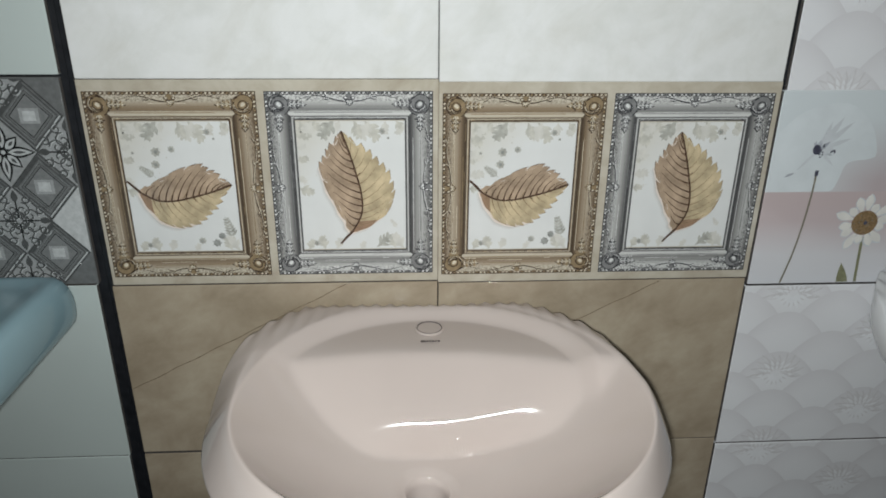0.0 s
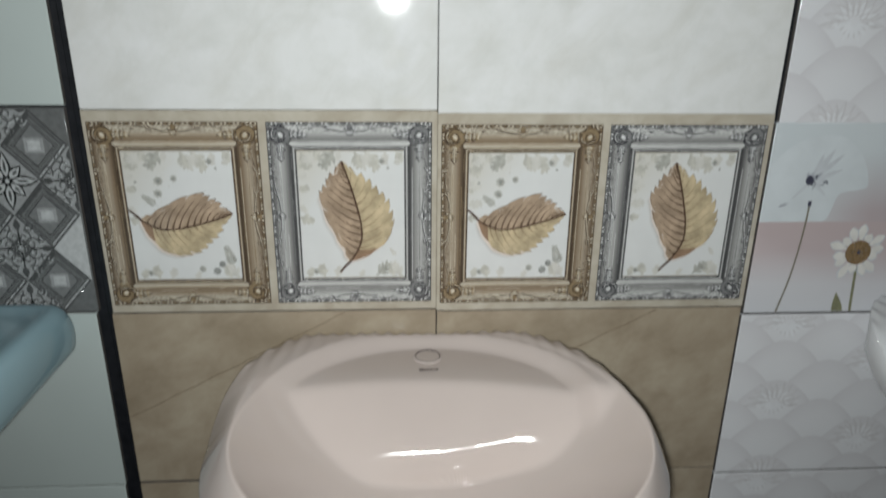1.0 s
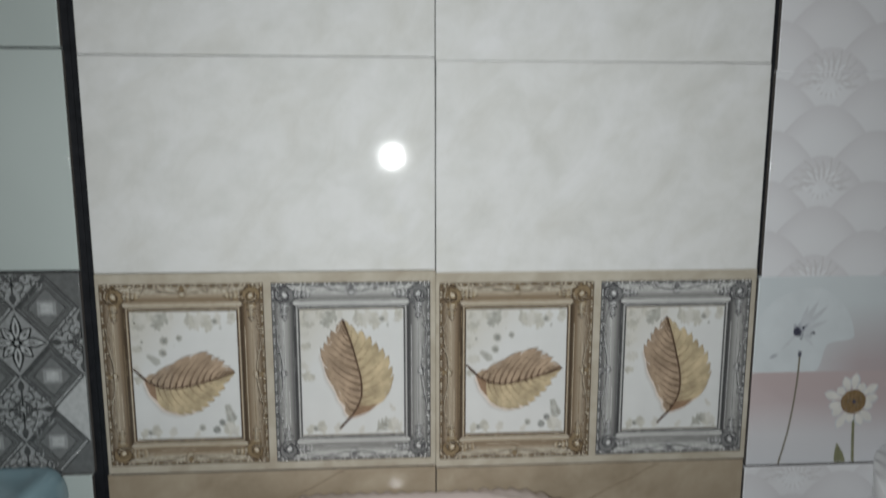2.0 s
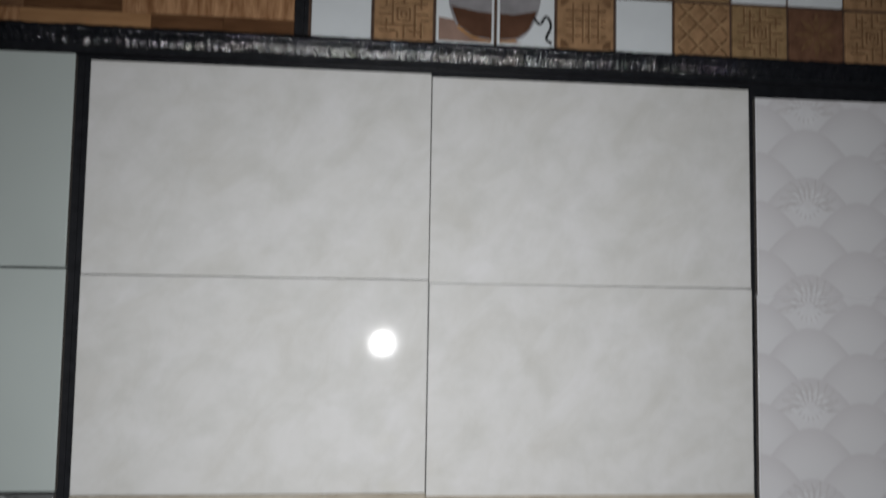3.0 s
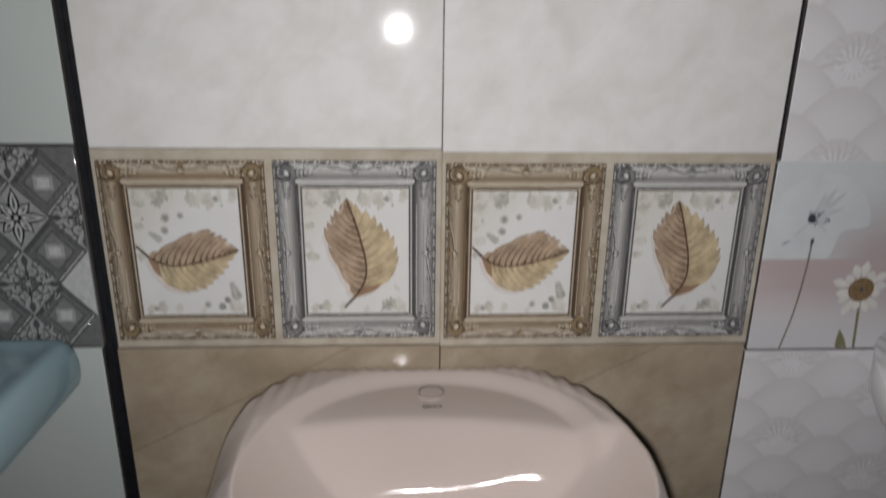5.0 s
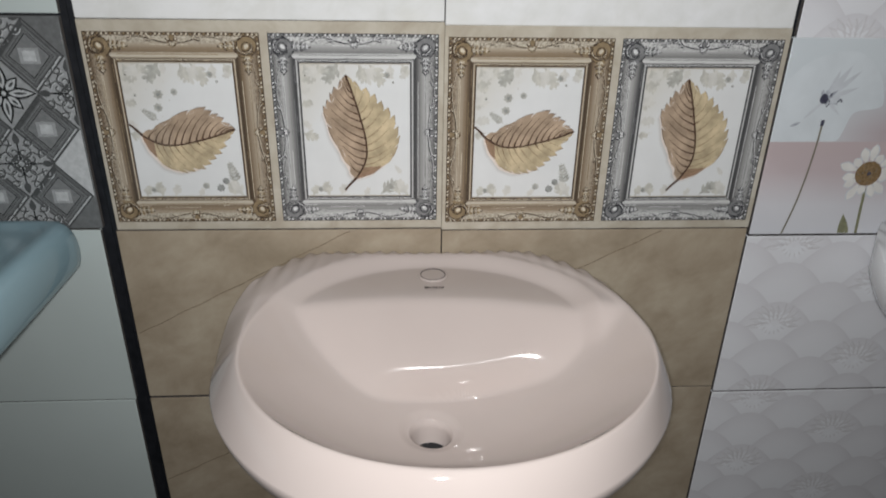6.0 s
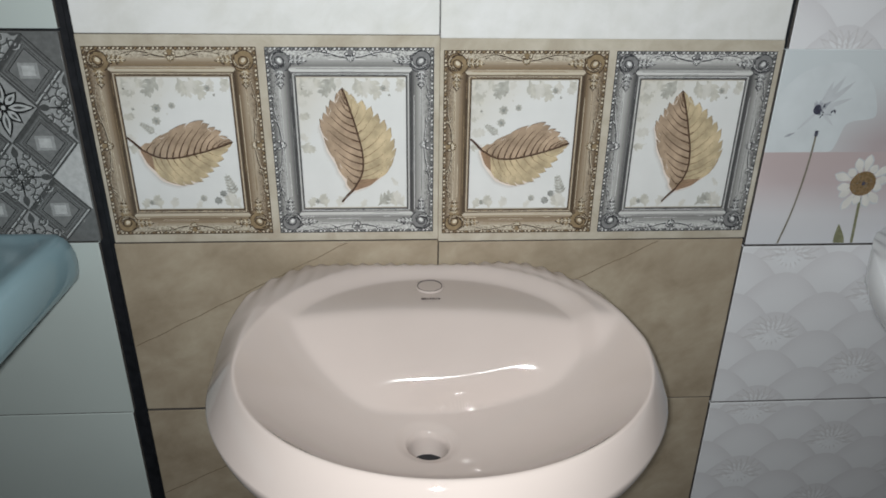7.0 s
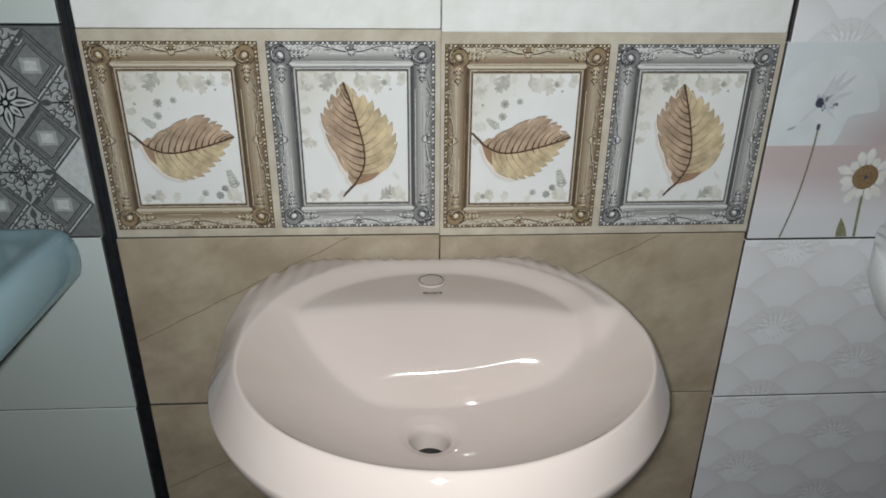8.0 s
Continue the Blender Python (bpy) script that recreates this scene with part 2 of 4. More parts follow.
WOODS = [make_wood("walnut_plank_glaze", (0.087, 0.041, 0.020), (0.174, 0.087, 0.043)), make_wood("oak_plank_glaze", (0.290, 0.152, 0.072), (0.450, 0.254, 0.123)), make_wood("cherry_plank_glaze", (0.189, 0.084, 0.041), (0.304, 0.145, 0.072)), make_wood("umber_plank_glaze", (0.123, 0.065, 0.036), (0.246, 0.131, 0.072)), make_wood("honey_plank_glaze", (0.20, 0.09, 0.04), (0.52, 0.30, 0.16), True), make_wood("russet_plank_glaze", (0.12, 0.05, 0.026), (0.36, 0.18, 0.09), True)]
M_MOSAIC = [printed("tan_mosaic_glaze", (0.36, 0.215, 0.115), 0.35, 60), printed("brown_mosaic_glaze", (0.17, 0.088, 0.055), 0.35, 60), printed("white_mosaic_glaze", (0.72, 0.76, 0.78), 0.05, 20), printed("ochre_mosaic_glaze", (0.33, 0.215, 0.11), 0.35, 60)]
M_MOSLINE = printed("mosaic_groove_ink", (0.20, 0.112, 0.06), 0.3, 90)
M_MOSLITE = printed("mosaic_light_ink", (0.43, 0.28, 0.15), 0.3, 90)
M_GROUT = printed("brown_grout", (0.10, 0.065, 0.05), 0.3, 120)
M_TEA = printed("tea_brown_ink", (0.11, 0.055, 0.035), 0.35, 25)
M_TEAGLOW = printed("tea_amber_ink", (0.42, 0.22, 0.09), 0.3, 40)
M_CUPGLASS = printed("cup_grey_ink", (0.30, 0.29, 0.30), 0.3, 30)
M_SAUCER = printed("saucer_rose_ink", (0.30, 0.20, 0.16), 0.3, 30)


def plaster(name, col):
    mt = Mat(name, rough=0.8)
    mt.color(mt.ramp(mt.noise(4, 5), [(0.3, tuple(c * 0.85 for c in col)), (0.7, col)]))
    mt.bump(mt.noise(60, 4), 0.3, 0.002)
    return mt.m


M_BISQUE = plaster("raw_clay_edge", (0.10, 0.088, 0.08))
M_PLASTER, M_CEIL, M_FLOOR = plaster("grey_plaster", (0.30, 0.30, 0.29)), plaster("ceiling_plaster", (0.45, 0.45, 0.44)), plaster("grey_floor", (0.20, 0.19, 0.18))


# ---------------------------------------------------------------- mesh helpers
def link_mesh(name, bm, mats, parent=None, smooth=False):
    me = bpy.data.meshes.new(name)
    bm.normal_update()
    bm.to_mesh(me)
    bm.free()
    for m in mats if isinstance(mats, (list, tuple)) else [mats]:
        me.materials.append(m)
    if smooth:
        for p in me.polygons:
            p.use_smooth = True
    ob = new(name, me)
    ob.parent = parent
    return ob


def part(name, bm, mats, parent, label="", smooth=False):
    return tagged(link_mesh(name, bm, mats, parent, smooth), label)


def empty(name, label, category, at=(0, 0, 0), group="", kind=""):
    ob = new(name)
    ob.location = at
    ob.empty_display_size = 0.05
    return tagged(ob, label, category, group, kind)


def box(bm, x0, x1, y0, y1, z0, z1, bev=0.0, seg=2):
    vs = [bm.verts.new((x, y, z)) for x in (x0, x1) for y in (y0, y1) for z in (z0, z1)]
    fs = [bm.faces.new([vs[i] for i in f]) for f in ((0, 1, 3, 2), (4, 6, 7, 5), (0, 4, 5, 1), (2, 3, 7, 6), (0, 2, 6, 4), (1, 5, 7, 3))]
    if bev:
        es = list({e for f in fs for e in f.edges})
        bmesh.ops.bevel(bm, geom=es, offset=bev, segments=seg, profile=0.5, affect="EDGES")


def boxed(x0, x1, y0, y1, z0, z1, bev=0.0, seg=2):
    bm = bmesh.new()
    box(bm, x0, x1, y0, y1, z0, z1, bev, seg)
    return bm


class Print:
    """Flat inked shapes on a tile face, in the tile's own x and z; later layers lie in front."""

    def __init__(self, half=None, base=0.0002, step=0.00004):
        self.bm = bmesh.new()
        self.uv = self.bm.loops.layers.uv.new("UVMap")
        self.half, self.base, self.step, self.count = half, base, step, 0

    def inside(self, p):
        return self.half is None or (abs(p[0]) < self.half[0] and abs(p[1]) < self.half[1])

    def clip(self, pts):
        if self.half is None:
            return pts
        for ax, lim, sg in ((0, self.half[0], 1), (0, self.half[0], -1), (1, self.half[1], 1), (1, self.half[1], -1)):
            out = []
            for i, a in enumerate(pts):
                b = pts[(i + 1) % len(pts)]
                da, db = lim - sg * a[ax], lim - sg * b[ax]
                if da >= 0:
                    out.append(a)
                if da * db < 0:
                    k = da / (da - db)
                    out.append((a[0] + k * (b[0] - a[0]), a[1] + k * (b[1] - a[1])))
            pts = out
            if len(pts) < 3:
                return []
        return pts

    def poly(self, pts, mat=0, layer=0, uvs=None, one=True):
        if uvs is None:
            pts = self.clip(list(pts))
        if len(pts) < 3:
            return
        area = sum(a[0] * b[1] - b[0] * a[1] for a, b in zip(pts, list(pts[1:]) + [pts[0]]))
        if area < 0:
            pts = list(pts)[::-1]
            uvs = uvs[::-1] if uvs else None
        y = -self.base - layer * self.step - (self.count % 30) * 0.0000013
        self.count += 1 if one else 0
        f = self.bm.faces.new([self.bm.verts.new((p[0], y, p[1])) for p in pts])
        f.material_index = mat
        if uvs:
            for lp, c in zip(f.loops, uvs):
                lp[self.uv].uv = c

    def disc(self, x, z, rx, rz=None, mat=0, layer=0, turn=0.0, n=12):
        rz = rz or rx
        c, s = math.cos(turn), math.sin(turn)
        self.poly([(x + c * rx * math.cos(a) - s * rz * math.sin(a), z + s * rx * math.cos(a) + c * rz * math.sin(a)) for a in (2 * math.pi * i / n for i in range(n))], mat, layer)

    def petal(self, x, z, ang, r0, r1, w, mat=0, layer=0, n=6, blunt=0.8):
        """A pointed petal from r0 to r1 along ang."""
        c, s = math.cos(ang), math.sin(ang)
        side = [(r0 + (r1 - r0) * i / n, w * math.sin(math.pi * (i / n) ** blunt)) for i in range(n + 1)]
        ring = side + [(r, -h) for r, h in side[-2:0:-1]]
        self.poly([(x + c * r - s * h, z + s * r + c * h) for r, h in ring], mat, layer)

    def ribbon(self, pts, w, mat=0, layer=0, taper=False):
        pts = [Vector((p[0], p[1])) for p in pts]
        n = len(pts)
        rim = []
        for i, p in enumerate(pts):
            d = pts[min(i + 1, n - 1)] - pts[max(i - 1, 0)]
            d = d.normalized() if d.length > 1e-9 else Vector((1, 0))
            k = w * 0.5 * ((1 - i / (n - 1)) * 0.85 + 0.15 if taper else 1)
            rim.append((p + Vector((-d.y, d.x)) * k, p - Vector((-d.y, d.x)) * k))
        for (a, b), (c, d) in zip(rim, rim[1:]):
            self.poly([tuple(a), tuple(b), tuple(d), tuple(c)], mat, layer, None, False)
        self.count += 1


def curve_pts(keys, n=24):
    """A smooth line through the keys."""
    out = []
    k = [keys[0]] + list(keys) + [keys[-1]]
    for i in range(1, len(k) - 2):
        p0, p1, p2, p3 = [Vector(k[j]) for j in (i - 1, i, i + 1, i + 2)]
        m = max(2, n // (len(keys) - 1))
        for j in range(m):
            t = j / m
            out.append(0.5 * (2 * p1 + (p2 - p0) * t + (2 * p0 - 5 * p1 + 4 * p2 - p3) * t * t + (3 * p1 - p0 - 3 * p2 + p3) * t ** 3))
    out.append(Vector(keys[-1]))
    return out


def lerp_keys(keys, t):
    for (a, va), (b, vb) in zip(keys, keys[1:]):
        if t <= b:
            k = (t - a) / (b - a)
            k = k * k * (3 - 2 * k) * 0.5 + k * 0.5
            return va + (vb - va) * k
    return keys[-1][1]


# ---------------------------------------------------------------- room
tagged(link_mesh("wall_north", boxed(-2.5, 2.5, 0.034, 0.2, 0, 2.8), M_PLASTER), "plain grey plaster wall behind the tile boards", "wall", kind="structure")
tagged(link_mesh("wall_south", boxed(-2.5, 2.5, -3.2, -3.05, 0, 2.8), M_PLASTER), "plain grey plaster wall facing the display", "wall", kind="structure")
tagged(link_mesh("wall_west", boxed(-2.65, -2.5, -3.2, 0.2, 0, 2.8), M_PLASTER), "plain grey plaster side wall", "wall", kind="structure")
tagged(link_mesh("wall_east", boxed(2.5, 2.65, -3.2, 0.2, 0, 2.8), M_PLASTER), "plain grey plaster side wall", "wall", kind="structure")
tagged(link_mesh("floor", boxed(-2.65, 2.65, -3.2, 0.2, -0.15, 0), M_FLOOR), "plain grey floor in the dark showroom", "floor", kind="structure")
tagged(link_mesh("ceiling", boxed(-2.65, 2.65, -3.2, 0.2, 2.8, 2.95), M_CEIL), "plain pale ceiling of the dark showroom", "ceiling", kind="structure")

# ---------------------------------------------------------------- tiles
TW, TH, TT = 0.400, 0.2495, 0.008
tile_mesh = {}


def tile(parent, x, z, mat, name="tile", w=TW, h=TH, tip=0.0, proud=0.0, label=""):
    """A glazed tile with eased edges, its face centre at (x, 0, z)."""
    key = (mat.name, round(w, 4), round(h, 4))
    if key not in tile_mesh:
        ob = link_mesh(name, boxed(-w / 2, w / 2, 0, TT, -h / 2, h / 2, 0.0011, 2), mat)
        tile_mesh[key] = ob.data
        ob.data.materials.append(M_BISQUE)
        for p in ob.data.polygons:
            p.use_smooth = max(abs(c) for c in p.normal) < 0.99
            p.material_index = 1 if max(abs(p.normal.x), abs(p.normal.z)) > 0.99 else 0
    else:
        ob = new(name, tile_mesh[key])
    ob.parent = parent
    ob.matrix_basis = pose(x, -proud, z, 0, tip, 0)
    return tagged(ob, label)


def ring_rails(pr, w, h, b):
    """Four mitred rails of a printed frame; w and h outer, b the rail's breadth."""
    o = [(-w / 2, -h / 2), (w / 2, -h / 2), (w / 2, h / 2), (-w / 2, h / 2)]
    i = [(x - math.copysign(b, x), z - math.copysign(b, z)) for x, z in o]
    for k in range(4):
        j = (k + 1) % 4
        pr.poly([o[k], o[j], i[j], i[k]], k % 2, 0, [(0, 0), (1, 0), (0.85, 1), (0.15, 1)])


def frame_print(parent, x, z, tone):
    """An ornate moulded picture frame printed on the tile."""
    w, h, b = 0.190, 0.2255, 0.0318
    pr = Print()
    ring_rails(pr, w, h, b)
    rng = random.Random(5)
    # rope of slanted beads along the outer edge
    for side in range(4):
        long = w if side % 2 == 0 else h
        n = int(long / 0.0047)
        for i in range(n):
            s = -long / 2 + (i + 0.5) * long / n
            q = (h if side % 2 == 0 else w) / 2 - 0.0022
            sx, sz = [(s, -q), (q, s), (s, q), (-q, s)][side]
            pr.disc(sx, sz, 0.0023, 0.0021, 3, 1, 0.8, 8)
            pr.disc(sx - 0.0001, sz + 0.0002, 0.0015, 0.0012, 2 if i % 3 else 4, 2, 0.8, 7)
    # streaks along the cove of each rail
    for side in range(4):
        long = w if side % 2 == 0 else h
        for k in range(9):
            d = rng.uniform(0.012, 0.027)
            q = (h if side % 2 == 0 else w) / 2 - d
            m = long / 2 - d - 0.004
            a, c = sorted((rng.uniform(-m, m), rng.uniform(-m, m)))
            put = [lambda u: (u, -q), lambda u: (q, u), lambda u: (u, q), lambda u: (-q, u)][side]
            pr.ribbon([put(a), put(c)], rng.uniform(0.0003, 0.0007), 4 if k % 3 else 2, 1)
    # one scrolling stem on each side of a palmette in the middle of the rail
    for side in range(4):
        long = w if side % 2 == 0 else h
        q = (h if side % 2 == 0 else w) / 2 - 0.0088
        turn = (-math.pi / 2, 0, math.pi / 2, math.pi)[side]

        def put(s, d):
            return [(s, -q - d), (q + d, s), (s, q + d), (-q - d, s)][side]

        for sg in (-1, 1):
            m = 26
            stem = [put(sg * (0.006 + (long / 2 - 0.040) * i / m), -0.0030 * math.cos(i / m * 5.6) + 0.0008) for i in range(m + 1)]
            pr.ribbon(stem, 0.0021, 3, 2, True)
            pr.ribbon([(a + 0.0005, c + 0.0009) for a, c in stem], 0.0008, 2, 3, True)
            for i, tw in ((7, 0.5), (8, -0.5), (17, 0.45)):
                c, e = Vector(stem[i]), Vector(stem[i + 2])
                a = math.atan2(e.y - c.y, e.x - c.x) + tw
                pr.petal(c.x, c.y, a, 0, 0.0085, 0.0011, 3, 2)
                pr.petal(c.x + 0.0004, c.y + 0.0007, a, 0.001, 0.0070, 0.0005, 2, 3)
        cx, cz = put(0, -0.001)
        pr.disc(cx, cz, 0.0068, 0.0052, 4, 2, turn, 14)
        for k in (-2, -1, 0, 1, 2):
            pr.petal(cx, cz, turn + math.pi + k * 0.55, -0.001, 0.0075 - 0.0007 * abs(k), 0.0015, 3, 3)
            pr.petal(cx, cz, turn + math.pi + k * 0.55 + 0.08, 0.001, 0.0064 - 0.0006 * abs(k), 0.0007, 2, 4)
        for sg in (-1, 1):
            ex, ez = put(sg * 0.0042, 0.0012)
            pr.disc(ex, ez, 0.0026, 0.0021, 3, 4)
            pr.disc(ex + 0.0003, ez + 0.0003, 0.0015, 0.0012, 2, 5)
    # shell bosses in the corners, wrapped in curling leaves
    for sx in (-1, 1):
        for sz in (-1, 1):
            cx, cz = sx * (w / 2 - 0.0155), sz * (h / 2 - 0.0155)
            lean = math.atan2(sz, sx)
            pr.disc(cx, cz, 0.0132, 0.0116, 3, 3, lean, 20)
            pr.disc(cx, cz, 0.0120, 0.0104, 4, 3.5, lean, 20)
            for k in range(5):
                r = 0.0122 - 0.0016 * k
                a0 = lean + 0.7 * k + (1.2 if sx * sz > 0 else -1.2)
                arc = [(cx + (r - 0.00012 * q) * math.cos(a0 + 0.24 * q), cz + (r * 0.86 - 0.00012 * q) * math.sin(a0 + 0.24 * q)) for q in range(16)]
                pr.ribbon(arc, 0.0023, 3, 4 + k % 2, True)
                pr.ribbon([(u + 0.0004, v + 0.0008) for u, v in arc[2:13]], 0.0009, 2 if k % 2 else 4, 6, True)
            pr.disc(cx, cz, 0.0060, 0.0052, 3, 7, lean, 14)
            pr.disc(cx, cz + 0.0002, 0.0047, 0.0039, 4, 8, lean, 14)
            pr.disc(cx + 0.0004, cz + 0.0008, 0.0030, 0.0023, 2, 9, lean, 12)
            for horiz in (True, False):
                base = (math.pi if sx > 0 else 0.0) if horiz else (-math.pi / 2 if sz > 0 else math.pi / 2)
                ox = cx + (-sx * 0.010 if horiz else 0.0005 * sx)
                oz = cz + (0.0005 * sz if horiz else -sz * 0.010)
                dim = 0 if horiz else 1
                for k in range(4):
                    d = 0.0050 * k
                    px, pz = ox + d * math.cos(base), oz + d * math.sin(base)
                    for tw in (-1.5, -0.75, 0.0, 0.75, 1.5):
                        ln = 0.0078 - 0.0010 * k + (0.002 if tw == 0.0 else 0)
                        pr.petal(px, pz, base + tw * 0.85, 0, ln, 0.0017, 3 if (k + dim) % 2 == 0 or tw == 0.0 else 4, 3)
                        pr.petal(px + 0.0003, pz + 0.0006, base + tw * 0.85, 0.0012, ln * 0.80, 0.0007, 2 if abs(tw) < 1 else 4, 4)
    # thin lines that finish the inner edge, with a row of tiny nicks on the rails
    wi, hi = w - 2 * b, h - 2 * b
    for d, t, m in ((0.0004, 0.0010, 3), (-0.0020, 0.0007, 2), (-0.0036, 0.0006, 3)):
        a, c = wi / 2 - d, hi / 2 - d
        loop = [(-a, -c), (a, -c), (a, c), (-a, c), (-a, -c)]
        for p, q in zip(loop, loop[1:]):
            pr.ribbon([p, q], t, m, 1)
    for sg in (-1, 1):
        for k in range(20):
            u = -wi / 2 + (k + 0.5) * wi / 20
            if rng.random() < 0.7:
                pr.ribbon([(u - 0.0022, sg * (hi / 2 + 0.0011)), (u + 0.0022, sg * (hi / 2 + 0.0011))], 0.0011, 3 if k % 3 else 4, 2)
    ob = part("frame_print", pr.bm, M_FRAME[tone], parent, tone + " printed ornate picture frame")
    ob.location = (x, 0, z)


LEFT_W = [(0, 0), (0.08, 0.008), (0.25, 0.027), (0.45, 0.0435), (0.6, 0.042), (0.78, 0.029), (0.9, 0.0135), (0.97, 0.004), (1, 0)]
RIGHT_W = [(0, 0), (0.08, 0.006), (0.28, 0.024), (0.5, 0.037), (0.64, 0.0385), (0.8, 0.033), (0.92, 0.019), (0.975, 0.007), (1, 0)]


def leaf_print(parent, x, z, upright):
    """A dry serrated leaf with veins, printed flat."""
    pr = Print(base=0.00034)

    def put(p):
        return (p[0] - 0.0005, p[1]) if upright else (0.86 * p[1], (-0.95 if p[0] < 0 else -0.86) * p[0] - 0.006)

    rib = curve_pts([(-0.0105, 0.0675), (-0.003, 0.045), (0.004, 0.020), (0.0105, -0.010), (0.0095, -0.035), (-0.003, -0.058)], 40)
    n = len(rib)
    teeth = 13
    halves, smooth_halves = [], []
    for sg, keys in ((-1, LEFT_W), (1, RIGHT_W)):
        edge, hold, even = [], [], []
        m = 96
        for i in range(m + 1):
            t = i / m
            k = t * (n - 1)
            a = min(int(k), n - 2)
            p = rib[a].lerp(rib[a + 1], k - a)
            wd = lerp_keys(keys, t)
            rise = 0.24 * wd * min(1, 2.2 * t) * min(1, 2.0 * (1 - t))
            trim = 0.0042 * min(1, wd / 0.016) * max(0.1, min(1, (0.92 - t) / 0.14))
            e = p + Vector((sg * (wd - trim), rise))
            hold.append(p)
            edge.append(e)
            even.append(p + Vector((sg * (wd - 0.0004), rise)))
        halves.append((hold, edge))
        smooth_halves.append((hold, even))
    shift = Vector((-0.0022, -0.0024))
    for (hold, edge), mat in zip(halves, (0, 1)):
        for i in range(len(edge) - 1):
            q = [hold[i], edge[i], edge[i + 1], hold[i + 1]]
            low = i / (len(edge) - 1) > 0.86
            pr.poly([put(v) for v in q], 2 if low and mat == 1 else mat, 3, None, False)
    # saw teeth pointing to the tip
    for (_, edge), (_, even), mat, sg in zip(halves, smooth_halves, (0, 1), (-1, 1)):
        for k in range(teeth - 1):
            i0, i1 = int(96 * (k + 0.35) / teeth), int(96 * (k + 1.35) / teeth)
            if i1 > 84:
                break
            size = min(1.0, abs(even[i0].x - edge[i0].x) / 0.0035)
            tip = even[i0] + Vector((sg * 0.0016, 0.0042)) * size
            bulge = even[i0 + 4] + Vector((sg * 0.0004, 0))
            pr.poly([put(v) for v in (edge[i0], tip, bulge, edge[i1])], mat, 3)
            pr.ribbon([put(tip), put(bulge)], 0.0009, 3 if sg < 0 and k < 9 else 4, 4, True)
    for hold, even in smooth_halves:
        for i in range(len(even) - 1):
            q = [hold[i], even[i], even[i + 1], hold[i + 1]]
            for k, m in ((2.0, 7), (1.4, 5), (0.75, 6)):
                pr.poly([(u + shift.x * k, v + shift.y * k) for u, v in map(put, q)], m, 2 - k, None, False)
    pr.ribbon([put(p) for p in rib] + [put((-0.009, -0.064)), put((-0.016, -0.0715))], 0.0021, 3, 5)
    pr.ribbon([put((-0.002, -0.056)), put((-0.009, -0.063)), put((-0.0165, -0.072))], 0.0026, 3, 5)
    for side, (hold, edge) in enumerate(halves):
        for k in range(13):
            i0 = 12 + int(k * 6.3)
            i1 = min(len(edge) - 1, max(2, i0 - 12 + k // 3))
            a, b = hold[min(len(hold) - 1, i0)], edge[i1].lerp(hold[i1], 0.10)
            bend = Vector((0, 0.004 if side == 0 else 0.003))
            pts = [put(a.lerp(b, s / 8) - bend * math.sin(math.pi * s / 8)) for s in range(9)]
            pr.ribbon(pts, 0.0019 if side == 0 else 0.0011, 3 if side == 0 else 4, 4, True)
            if side == 0 and k % 2 == 0:
                a2, b2 = hold[min(len(hold) - 1, i0 + 3)], edge[min(len(edge) - 1, i1 + 4)].lerp(hold[i1], 0.2)
                pr.ribbon([put(a2.lerp(b2, s / 6)) for s in range(6)], 0.0007, 4, 4, True)
    pr.ribbon([put((0.004, 0.012)), put((0.010, 0.018))], 0.0007, 3, 5)
    ob = part("leaf_print", pr.bm, [M_LEAF_A, M_LEAF_B, M_LEAF_C, M_VEIN, M_VEIN2, M_SHADE, M_GLOWLINE, M_SHADE2], parent, "printed dry serrated leaf, ochre and brown")
    ob.location = (x, 0, z)


